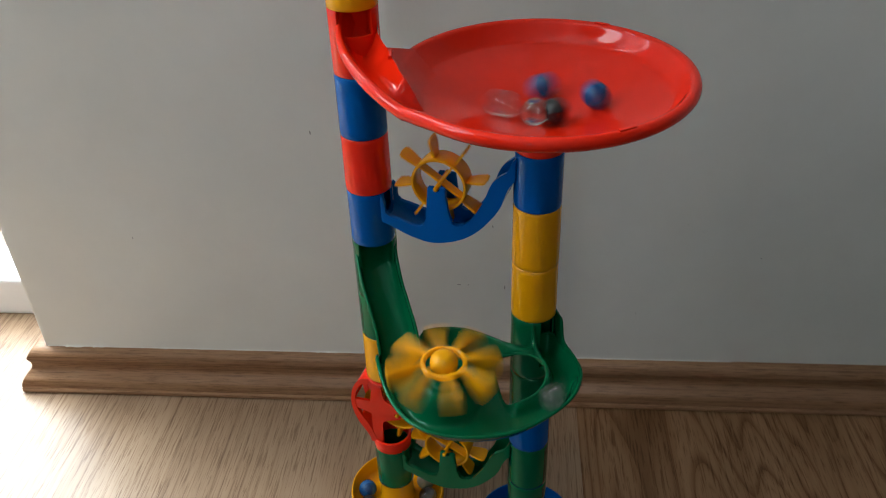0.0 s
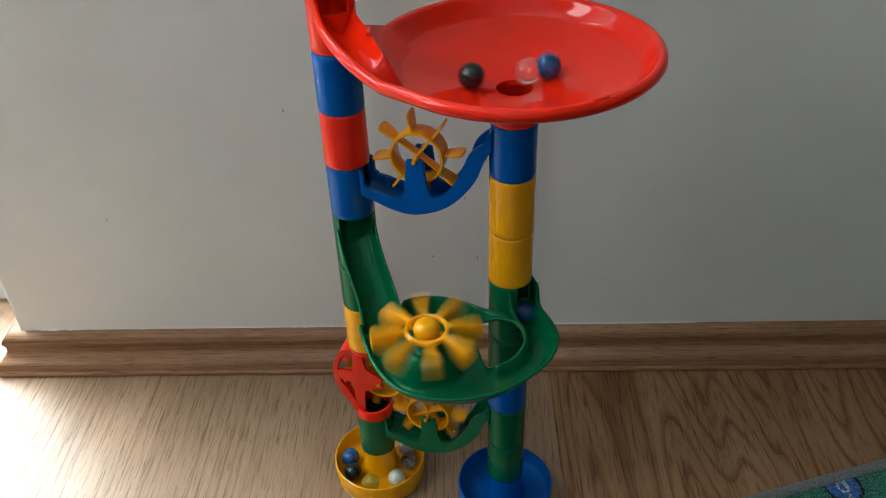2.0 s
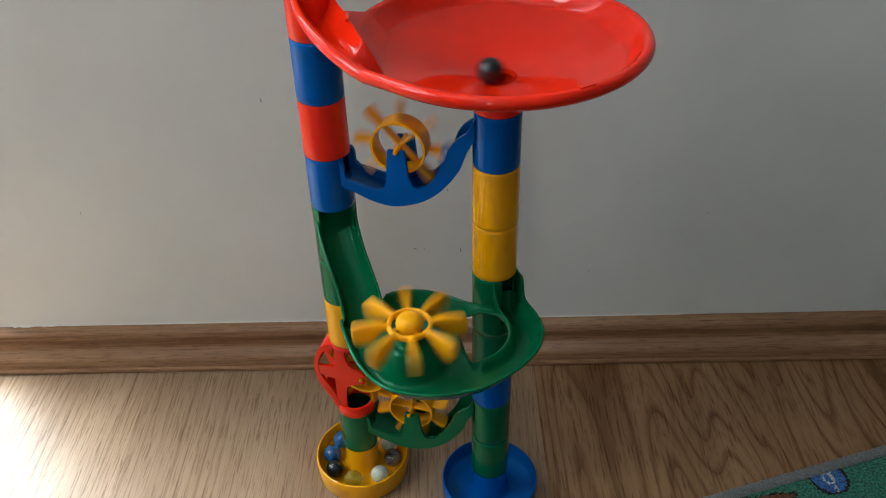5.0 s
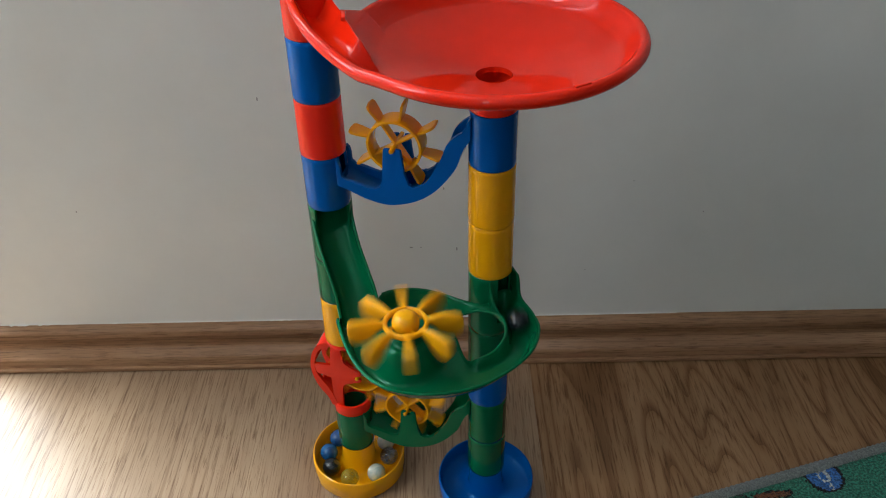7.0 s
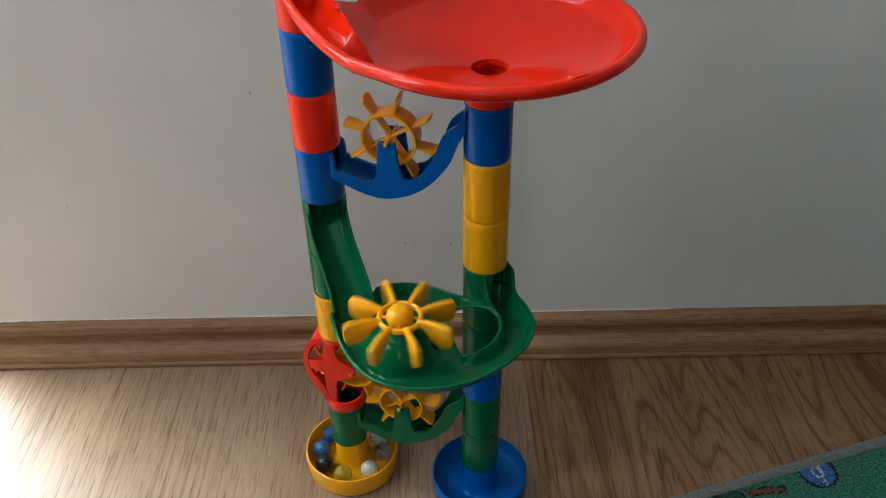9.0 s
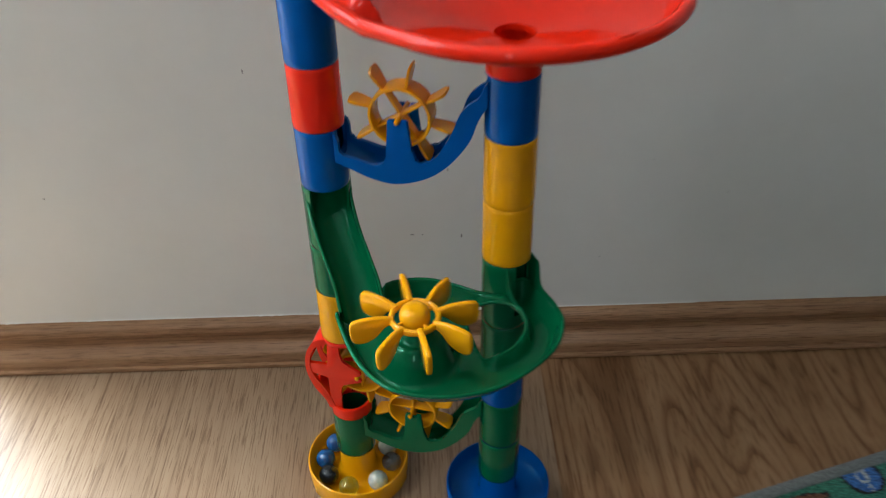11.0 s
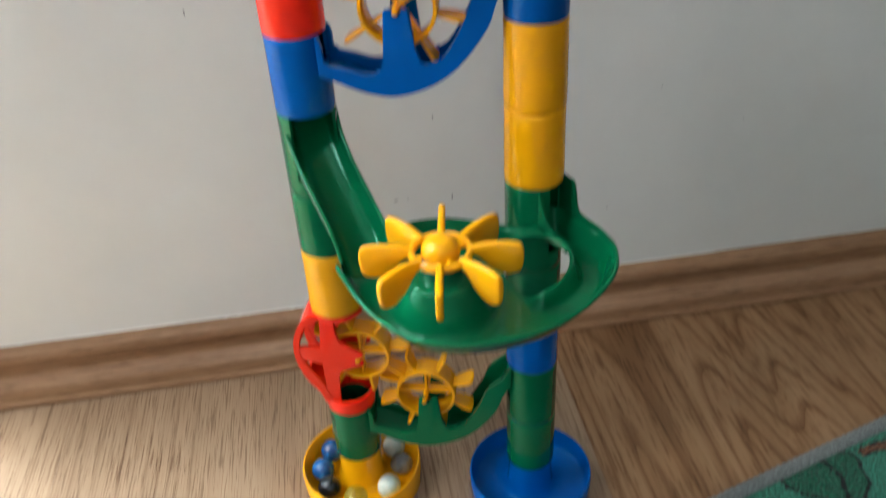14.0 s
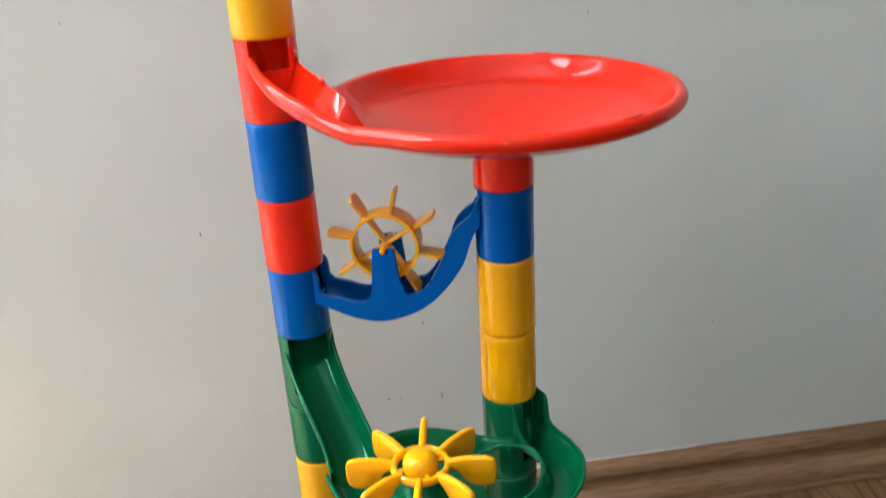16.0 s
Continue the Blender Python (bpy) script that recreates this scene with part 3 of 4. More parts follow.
# wheels: a drum with cross spokes and an axle, eight blades
def blade_mesh():
    bm = bmesh.new()
    out = [(0.0175, -0.0044), (0.0215, -0.005), (0.026, -0.0064), (0.0298, -0.0067), (0.0316, -0.0054), (0.0323, 0.0), (0.0316, 0.0054), (0.0298, 0.0067), (0.026, 0.0064), (0.0215, 0.005), (0.0175, 0.0044)]
    a = [bm.verts.new((x, y, -0.00085)) for x, y in out]
    b = [bm.verts.new((x, y, 0.00085)) for x, y in out]
    fs = [bm.faces.new(a[::-1]), bm.faces.new(b)]
    for i in range(len(out)):
        j = (i + 1) % len(out)
        fs.append(bm.faces.new((a[i], a[j], b[j], b[i])))
    bmesh.ops.bevel(bm, geom=list({e for f in fs[:2] for e in f.edges}), offset=0.0005, segments=2, affect="EDGES")
    bmesh.ops.recalc_face_normals(bm, faces=bm.faces)
    me = bpy.data.meshes.new("blade")
    bm.to_mesh(me)
    bm.free()
    me.materials.append(YELLOW)
    me.shade_smooth()
    me.set_sharp_from_angle(angle=radians(40))
    return me


BLADE = blade_mesh()


def wheel(label, spokes):
    bm = bmesh.new()
    lathe(bm, [(0.0188, -0.0064), (0.0186, -0.0072), (0.0172, -0.0072), (0.0168, -0.0066), (0.0168, 0.0066), (0.0172, 0.0072), (0.0186, 0.0072), (0.0188, 0.0064)], 48)
    bm.transform(Matrix.Rotation(radians(90), 4, "X"))
    sp = bmesh.new()
    box(sp, -0.0172, 0.0172, -0.0035, 0.0035, -0.0007, 0.0007, 0.0003)
    box(sp, -0.0007, 0.0007, -0.0035, 0.0035, -0.0172, 0.0172, 0.0003)
    sp.transform(Matrix.Rotation(radians(spokes), 4, "Y"))
    ax = bmesh.new()
    lathe(ax, [(0.0002, -0.0135), (0.0012, -0.0133), (0.0016, -0.0125), (0.0016, 0.0125), (0.0012, 0.0133), (0.0002, 0.0135)], 14, False)
    ax.transform(Matrix.Rotation(radians(90), 4, "X"))
    w = part("paddle_wheel", bm, YELLOW, run, label)
    part("axle", ax, YELLOW, w)
    part("spokes", sp, YELLOW, w)
    for i in range(8):
        ob = new("blade", BLADE)
        ob.parent = w
        ob.matrix_basis = pose(0, 0, 0, 0, 45 * i, 0)
    return w


UPPER_AT, LOWER_AT, CAGE_AT = along(0.0523, 0, 0.3385), along(0.0503, 0, 0.0915), along(0.0112, 0, 0.1227)
wheel_top = wheel("yellow eight-bladed paddle wheel on the blue bridge", 45)
wheel_low = wheel("yellow eight-bladed paddle wheel on the green bridge", 20)
wheel_cage = wheel("yellow eight-bladed paddle wheel in the red cage", 12)


# red cage round the second wheel
def cage():
    m = Matrix.Translation(A) @ Matrix.Rotation(radians(TURN_AB), 4, "Z")
    for z0, z1 in ((0.0785, 0.0895), (0.1545, 0.1583)):
        bm = bmesh.new()
        lathe(bm, [(0.0137, z0), (0.0155, z0), (0.0159, z0 + 0.0006), (0.0159, z1 - 0.0006), (0.0155, z1), (0.0137, z1)], 48)
        bm.transform(m)
        part("collar", bm, RED, run, "red collar of the wheel cage")
    arc = smooth_line([(-0.0075, 0.1575, 0), (-0.0130, 0.1572, 0), (-0.0190, 0.1540, 0), (-0.0250, 0.1435, 0), (-0.0275, 0.1315, 0), (-0.0268, 0.1195, 0), (-0.0225, 0.1065, 0), (-0.0155, 0.0955, 0), (-0.0128, 0.0868, 0)], 5)
    back = smooth_line([(-0.0075, 0.0868, 0), (-0.0105, 0.0975, 0), (-0.0150, 0.1075, 0), (-0.0205, 0.1165, 0), (-0.0233, 0.1235, 0), (-0.0240, 0.1320, 0), (-0.0215, 0.1425, 0), (-0.0165, 0.1500, 0), (-0.0075, 0.1545, 0)], 5)
    for y0, y1 in ((-0.0128, -0.0096), (0.0096, 0.0128)):
        bm = bmesh.new()
        plate(bm, [(p.x, p.y) for p in arc] + [(p.x, p.y) for p in back], y0, y1, 0.0006)
        plate(bm, [(-0.0102, 0.082), (-0.0030, 0.082), (-0.0021, 0.1075), (-0.0016, 0.1125), (0.0008, 0.1146), (0.0051, 0.1158), (0.0140, 0.1188), (0.0148, 0.1208), (0.0140, 0.1225), (0.0085, 0.1222), (0.0085, 0.1244), (0.0140, 0.1254), (0.0148, 0.1272),
                   (0.0140, 0.1297), (0.0070, 0.1331), (0.0010, 0.1368), (-0.0007, 0.1430), (-0.0003, 0.157), (-0.0088, 0.157), (-0.0096, 0.1433), (-0.0102, 0.1323), (-0.0255, 0.1325), (-0.0255, 0.1223), (-0.0104, 0.1201), (-0.0109, 0.1001)], y0 + 0.0004, y1 - 0.0004, 0.0006)
        bm.transform(m)
        part("cage_side", bm, RED, run, "red openwork side of the wheel cage")
    # bows that join the two sides
    for lo, hi in ((0, 21), (29, len(arc) - 1)):
        bm = bmesh.new()
        rows = []
        for c in arc[lo:hi + 1]:
            rows.append([bm.verts.new((c.x + dx, y, c.y)) for dx, y in ((0, -0.0105), (0, 0.0105), (0.0016, 0.0105), (0.0016, -0.0105))])
        for p, q in zip(rows, rows[1:]):
            for k in range(4):
                bm.faces.new((p[k], p[(k + 1) % 4], q[(k + 1) % 4], q[k]))
        bm.faces.new(rows[0]), bm.faces.new(rows[-1][::-1])
        bm.transform(m)
        part("cage_bow", bm, RED, run, "red bow of the wheel cage")


cage()


# the funnel with its spiral inlet
def bowl_z(r):
    """Inner height of the funnel at a radius."""
    if r < 0.0725:
        return 0.3928 + (r - 0.011) * 0.262
    return 0.4089 + (r - 0.0725) * 0.9


def between(x, table):
    """A value from a table of (x, value), straight from row to row."""
    return float(np.interp(x, [a for a, b in table], [b for a, b in table]))


def funnel():
    """Columns of a radial section: floor, side wall or spiral inlet, rolled lip, underside."""
    bm = bmesh.new()
    RIM, TOP = 0.0885, 0.4209
    n = 480
    roll_lip = [(-0.0069, -0.0016), (-0.0058, -0.0001), (-0.0038, 0.0006), (-0.0018, 0.0001), (-0.0004, -0.0016), (0.0, -0.0036), (-0.0010, -0.0056), (-0.0030, -0.0076)]
    thin_lip = [(-0.0034, -0.0020), (-0.0026, -0.0004), (-0.0015, 0.0), (-0.0004, -0.0004), (0.0003, -0.0016), (0.0004, -0.0042), (-0.0006, -0.0075), (-0.0034, -0.0115)]
    inner = [0.0108, 0.0112, 0.013, 0.018, 0.026, 0.036, 0.046, 0.054, 0.062, 0.067, 0.0705]
    cols = []
    for i in range(n):
        th = 360 * i / n
        s = (th - 150) / 80.0
        on = 158 <= th <= 230
        e = min(1.0, 1 - s) if on else 0.0
        k = e * e * (3 - 2 * e)
        out, rim_top = RIM + 0.041 * k, TOP + 0.0265 * max(0, k - 0.12) / 0.88
        lip = [(a + (c - a) * k, b + (d - b) * k) for (a, b), (c, d) in zip(roll_lip, thin_lip)]
        col = [(r, 0.3895 if r == 0.0108 else bowl_z(r)) for r in inner]
        end_r, end_z = out + lip[0][0], rim_top + lip[0][1]
        # plain side wall
        wall = [(0.0709, bowl_z(0.0709)), (0.0714, bowl_z(0.0714)), (0.0719, bowl_z(0.0719))]
        for j in range(10):
            q = j / 9
            wall.append((0.0725 + (end_r - 0.0725) * q, 0.4089 + (end_z - 0.4089) * q ** (1.55 + 0.4 * k)))
        guide = min(1.0, max(0.0, (204 - th) / 6)) if on else 0.0
        guide = guide * guide * (3 - 2 * guide)
        if guide > 0:
            # the inlet's trough behind its guide wall, which ends inside the bowl
            r_in = between(th, [(158, 0.1100), (160, 0.1070), (163, 0.1030), (165, 0.1005), (170, 0.0974), (180, 0.0880), (190, 0.0830), (204, 0.0787)])
            z_in = between(th, [(158, 0.4440), (165, 0.4395), (170, 0.4376), (180, 0.4340), (190, 0.4306), (198, 0.4272), (204, 0.4235)])
            floor_z = 0.4160 + 0.0085 * k
            w = max(0.0, min(1.0, (r_in - 0.086) / 0.004))
            trough = [(min(0.0809, r_in - 0.0025), 0.4193 - max(0.0, 0.0834 - r_in) * 2.5), (min(0.0840, r_in - 0.0018), min(0.4214, z_in - 0.0015)),
                      (r_in - 0.0014, (z_in - 0.001) * (1 - w) + (TOP - 0.001) * w)]
            for j in range(10):
                q = j / 9
                side = z_in if q < 0.5 else end_z
                trough.append((r_in + (end_r - r_in) * q, floor_z + (side - floor_z) * abs(2 * q - 1) ** 2.1))
            wall = [(a + (c - a) * guide, b + (d - b) * guide) for (a, b), (c, d) in zip(wall, trough)]
        col += wall + [(out + a, rim_top + b) for a, b in lip]
        low = 0.4160 + 0.0085 * k - 0.0022
        col += [(0.0822 + (0.5 * (out + 0.088) - 0.0822) * k, 0.4123 + (low - 0.4123) * k), (0.0785 + 0.007 * k, 0.4103 + 0.001 * k)]
        col += [(0.0735, 0.4079), (0.06, bowl_z(0.06) - 0.0013), (0.035, bowl_z(0.035) - 0.0018), (0.0145, bowl_z(0.0145) - 0.0025), (0.0145, 0.3885)]
        c, sn = math.cos(radians(th)), math.sin(radians(th))
        cols.append([bm.verts.new((r * c, r * sn, z)) for r, z in col])
    m = len(cols[0])
    for i in range(n):
        a, b = cols[i], cols[(i + 1) % n]
        start = 360 * i / n < 158 <= 360 * (i + 1) / n
        if start:
            # the rolled rim ends at the column; only bowl, shelf and underside go on to the inlet
            c, sn = math.cos(radians(360 * i / n)), math.sin(radians(360 * i / n))
            bm.faces.new(a[14:34])
            rim = [bm.verts.new((r * c, r * sn, z)) for r, z in ((0.0809, 0.4193), (0.0840, 0.4215), (0.0872, 0.4200))]
            a = a[:11] + rim + a[14:]
        for k in range(m):
            if not (start and 13 <= k < 33):
                bm.faces.new((a[k], b[k], b[(k + 1) % m], a[(k + 1) % m]))
    bmesh.ops.remove_doubles(bm, verts=bm.verts, dist=0.00002)
    ob = part("funnel", bm, RED, run, "wide glossy red funnel with a spiral inlet", sharp=52)
    # small moulded clips on the rim
    for th, far, up in ((62, 0.0845, 0.0002), (-62, 0.0845, 0.0002), (183, 0.0862, 0.0118)):
        bm = bmesh.new()
        box(bm, -0.005, 0.005, -0.0013, 0.0013, -0.0015, 0.0009, 0.0006)
        cl = part("rim_clip", bm, RED, ob)
        cl.matrix_basis = pose(far * math.cos(radians(th)), far * math.sin(radians(th)), TOP + up, 0, 0, th + 90)
    return ob


funnel()

# the spinner dish: its outline on the plan, and the opening beside the column
HUB = Vector((-0.0577, -0.0570, 0))
OUT = smooth_line([(-0.0835, -0.0035, 0), (-0.1053, -0.0215, 0), (-0.1026, -0.042, 0), (-0.0920, -0.0690, 0), (-0.0770, -0.0885, 0), (-0.0582, -0.0972, 0), (-0.0358, -0.0987, 0), (-0.0125, -0.0933, 0), (0.0082, -0.0798, 0), (0.0245, -0.062, 0), (0.0312, -0.0425, 0),
                   (0.0298, -0.0300, 0), (0.0250, -0.0200, 0), (0.0200, -0.0115, 0), (0.0166, -0.0030, 0), (0.010, 0.0015, 0), (0.002, -0.006, 0), (-0.0012, -0.0165, 0), (-0.017, -0.0125, 0), (-0.0314, -0.0045, 0), (-0.0475, 0.0024, 0), (-0.0647, 0.003, 0)], 6, True)
HOLE = smooth_line([(-0.0235, -0.0148, 0), (-0.015, -0.0185, 0), (-0.006, -0.0212, 0), (0.0025, -0.0222, 0), (0.0070, -0.0268, 0), (0.0092, -0.0365, 0), (0.0070, -0.0505, 0), (-0.0022, -0.0603, 0), (-0.0140, -0.0652, 0), (-0.0205, -0.056, 0), (-0.0245, -0.04, 0), (-0.027, -0.025, 0)], 6, True)


def signed(px, py, line):
    """Signed distance of grid points to a closed line, negative inside."""
    n = len(line)
    best = np.full(px.shape, 9.0)
    odd = np.zeros(px.shape, bool)
    for i in range(n):
        a, b = line[i], line[(i + 1) % n]
        dx, dy = b.x - a.x, b.y - a.y
        s = np.clip(((px - a.x) * dx + (py - a.y) * dy) / max(dx * dx + dy * dy, 1e-12), 0, 1)
        best = np.minimum(best, np.hypot(px - a.x - s * dx, py - a.y - s * dy))
        cross = (a.y > py) != (b.y > py)
        odd ^= cross & (px < dx * (py - a.y) / (dy if abs(dy) > 1e-12 else 1e-12) + a.x)
    return np.where(odd, -best, best)


def ease(v):
    v = np.clip(v, 0, 1)
    return v * v * (3 - 2 * v)


def dish_height(px, py, so, sh):
    d = np.hypot(px - HUB.x, py - HUB.y)
    z = 0.2145 + 0.0 * px
    z = z + 0.019 * ease((0.0265 - d) / 0.0135) + 0.0085 * ease((0.0105 - d) / 0.004)        # cone that carries the spinner
    z = z + 0.003 * ease((px + py * 0.2 + 0.105) / -0.02)
    rise = 0.0115
    entry = ease((0.0200 - np.hypot(px + 0.0945, py + 0.0105)) / 0.006)
    wall = ease((so + 0.0085) / 0.0085) ** 1.3
    z = z + rise * wall * (1 - entry)
    z = z + (0.0075 + 0.003 * ease(px / 0.006)) * ease((0.0055 - sh) / 0.0055) * ease((px + 0.019) / 0.008)
    return z


def dish():
    step = 0.0013
    xs, ys = np.arange(-0.110, 0.040, step), np.arange(-0.108, 0.014, step)
    gx, gy = np.meshgrid(xs, ys, indexing="ij")
    so, sh = signed(gx, gy, OUT), signed(gx, gy, HOLE)
    f = np.maximum(so, -sh)
    # bring the vertices just outside onto the edge
    for _ in range(3):
        ax, ay = np.gradient(f, step)
        near = (f > -0.45 * step) & (f < 1.2 * step)
        nn = np.maximum(np.hypot(ax, ay), 0.3)
        gx = np.where(near, gx - f * ax / nn ** 2, gx)
        gy = np.where(near, gy - f * ay / nn ** 2, gy)
        so, sh = signed(gx, gy, OUT), signed(gx, gy, HOLE)
        f2 = np.maximum(so, -sh)
        f = np.where(near, f2, f)
    keep = f < 0.35 * step
    gz = dish_height(gx, gy, so, sh)
    bm = bmesh.new()
    grid = {}
    nx, ny = f.shape
    for i in range(nx - 1):
        for j in range(ny - 1):
            c = [(i, j), (i + 1, j), (i + 1, j + 1), (i, j + 1)]
            c = [q for q in c if keep[q]]
            if len(c) < 3:
                continue
            vs = []
            for q in c:
                if q not in grid:
                    grid[q] = bm.verts.new((gx[q], gy[q], gz[q]))
                vs.append(grid[q])
            bm.faces.new(vs)
    loose = [v for v in bm.verts if not v.link_faces]
    bmesh.ops.delete(bm, geom=loose, context="VERTS")
    bmesh.ops.remove_doubles(bm, verts=bm.verts, dist=0.00015)
    # even out the edge
    for _ in range(6):
        new_co = {}
        for v in bm.verts:
            if v.is_boundary:
                nb = [e.other_vert(v) for e in v.link_edges if e.is_boundary]
                if len(nb) == 2:
                    new_co[v] = v.co * 0.4 + (nb[0].co + nb[1].co) * 0.3
        for v, co in new_co.items():
            v.co = co
    edge_segments = [(e.verts[0].co.copy(), e.verts[1].co.copy()) for e in bm.edges if e.is_boundary]
    top = list(bm.faces)
    geo = bmesh.ops.duplicate(bm, geom=top)
    for g in geo["geom"]:
        if isinstance(g, bmesh.types.BMVert):
            g.co.z -= 0.0014
    ob = part("spinner_dish", bm, GREEN, run, "green oval dish that marbles circle through", sharp=60)
    # rolled rim round the edges
    links = {}
    for a, b in edge_segments:
        ka, kb = tuple(round(c, 6) for c in a), tuple(round(c, 6) for c in b)
        links.setdefault(ka, []).append(kb)
        links.setdefault(kb, []).append(ka)
    seen = set()
    bm = bmesh.new()
    for start in list(links):
        if start in seen or len(links[start]) != 2:
            continue
        loop, cur, prev = [start], links[start][0], start
        seen.add(start)
        while cur != start and cur not in seen and len(links[cur]) == 2:
            loop.append(cur)
            seen.add(cur)
            nxt = links[cur][0] if links[cur][0] != prev else links[cur][1]
            prev, cur = cur, nxt
        if len(loop) > 20:
            pts = [Vector(p) - Vector((0, 0, 0.0008)) for p in loop]
            for _ in range(4):
                pts = [pts[i] * 0.5 + (pts[i - 1] + pts[(i + 1) % len(pts)]) * 0.25 for i in range(len(pts))]
            pipe(bm, pts, 0.00125, 8, True)
    part("rim", bm, GREEN, ob, sharp=60)
    return ob


dish()


# cheeks of the passage from the dish into the column
def cheek(plan, heights, foot):
    """An upright curved sheet on a line of the plan; heights: (share of the line, top)."""
    line = smooth_line([(x, y, 0) for x, y in plan], 8)
    bm = bmesh.new()
    n, rows = len(line), []
    for i, p in enumerate(line):
        d = line[min(i + 1, n - 1)] - line[max(i - 1, 0)]
        side = Vector((-d.y, d.x, 0)).normalized() * 0.0009
        z = between(i / (n - 1), heights)
        rows.append([bm.verts.new((p.x + side.x * a, p.y + side.y * a, h)) for a, h in ((1, foot), (1, z - 0.0007), (0.6, z), (-0.6, z), (-1, z - 0.0007), (-1, foot))])
    for a, b in zip(rows, rows[1:]):
        for k in range(6):
            bm.faces.new((a[k], b[k], b[(k + 1) % 6], a[(k + 1) % 6]))
    bm.faces.new(rows[0]), bm.faces.new(rows[-1][::-1])
    return part("cheek", bm, GREEN, run, "green cheek where the dish opens into the column", sharp=50)


cheek([(0.0148, 0.0035), (0.0166, -0.0030), (0.0190, -0.0092), (0.0212, -0.0136), (0.0250, -0.0203), (0.0284, -0.0270), (0.0304, -0.0345), (0.0311, -0.0410)],
      [(0, 0.2468), (0.27, 0.2468), (0.31, 0.2440), (0.34, 0.2380), (0.37, 0.2335), (0.42, 0.2305), (0.5, 0.2288), (0.7, 0.2274), (1, 0.2255)], 0.2150)
cheek([(-0.0008, -0.0146), (0.0004, -0.0172), (0.0022, -0.0205), (0.0050, -0.0240), (0.0076, -0.0290), (0.0088, -0.0350)],
      [(0, 0.2468), (0.1, 0.2455), (0.2, 0.2400), (0.35, 0.2325), (0.5, 0.2280), (0.65, 0.2252), (0.8, 0.2240), (1, 0.2236)], 0.2205)


# the ramp from the tube's mouth down into the dish
def ramp_chute():
    line = smooth_line([(-0.1122, 0.0400, 0.2755), (-0.1108, 0.0300, 0.2668), (-0.1095, 0.0215, 0.2600), (-0.1050, 0.0080, 0.2480), (-0.0985, -0.0060, 0.2350), (-0.0935, -0.0170, 0.2250), (-0.0905, -0.0270, 0.2180)], 6)
    bm = bmesh.new()
    rows_a, rows_b = [], []
    prof = []
    for k in range(17):
        a = math.pi * k / 16
        prof.append((-math.cos(a), 1 - math.sin(a)))
    n = len(line)
    for i, p in enumerate(line):
        d = line[min(i + 1, n - 1)] - line[max(i - 1, 0)]
        flat = Vector((d.x, d.y, 0)).normalized()
        side = Vector((flat.y, -flat.x, 0)) * -1
        half = 0.0128
        wall = 0.0145 if i < n - 8 else 0.0145 - 0.0035 * (i - (n - 8)) / 7
        if i < 6:
            wall += 0.004 * (6 - i) / 6
        ra, rb = [], []
        for cx, cz in prof:
            zz = cz ** 1.5
            ra.append(bm.verts.new(p + side * (cx * half) + Vector((0, 0, zz * wall))))
            rb.append(bm.verts.new(p + side * (cx * (half + 0.0016)) + Vector((0, 0, zz * wall - 0.0016 * (1 - cz)))))
        rows_a.append(ra)
        rows_b.append(rb)
    m = len(prof)
    for i in range(n - 1):
        for k in range(m - 1):
            bm.faces.new((rows_a[i][k], rows_a[i][k + 1], rows_a[i + 1][k + 1], rows_a[i + 1][k]))
            bm.faces.new((rows_b[i][k], rows_b[i + 1][k], rows_b[i + 1][k + 1], rows_b[i][k + 1]))
        for k in (0, m - 1):
            bm.faces.new((rows_a[i][k], rows_a[i + 1][k], rows_b[i + 1][k], rows_b[i][k]))
    for k in (0, m - 1):
        pipe(bm, [(rows_a[i][k].co + rows_b[i][k].co) / 2 for i in range(n)], 0.0011, 8)
    return part("ramp", bm, GREEN, run, "green sloping chute from tube to dish", sharp=60)


ramp_chute()


# the spinner: domed hub in a ring, eight upright petals
def petal_mesh():
    bm = bmesh.new()
    edge = smooth_line([(0.0125, 0.0026, 0), (0.0165, 0.0036, 0), (0.0215, 0.0046, 0), (0.0290, 0.0048, 0), (0.0345, 0.0042, 0), (0.0371, 0.0028, 0), (0.0380, -0.0005, 0), (0.0380, -0.0056, 0), (0.0371, -0.0102, 0), (0.0342, -0.0124, 0), (0.0298, -0.0127, 0), (0.0250, -0.0109, 0), (0.0217, -0.0082, 0), (0.0188, -0.0046, 0), (0.0160, -0.0026, 0), (0.0125, -0.0022, 0)], 3)
    out = [(p.x, p.y) for p in edge]
    n, rows = len(out), []
    for y, d in ((-0.0017, 0.0009), (-0.0013, 0.0003), (-0.0006, 0.0), (0.0006, 0.0), (0.0013, 0.0003), (0.0017, 0.0009)):
        row = []
        for i, (x, z) in enumerate(out):
            t = Vector((out[(i + 1) % n][0] - out[i - 1][0], out[(i + 1) % n][1] - out[i - 1][1])).normalized()
            row.append(bm.verts.new((x + t.y * d, y, z - t.x * d)))
        rows.append(row)
    bm.faces.new(rows[0]), bm.faces.new(rows[-1][::-1])
    for a, b in zip(rows, rows[1:]):
        for i in range(n):
            bm.faces.new((a[i], b[i], b[(i + 1) % n], a[(i + 1) % n]))
    bmesh.ops.recalc_face_normals(bm, faces=bm.faces)
    me = bpy.data.meshes.new("petal")
    bm.to_mesh(me)
    bm.free()
    me.materials.append(YELLOW)
    me.shade_smooth()
    me.set_sharp_from_angle(angle=radians(50))
    return me


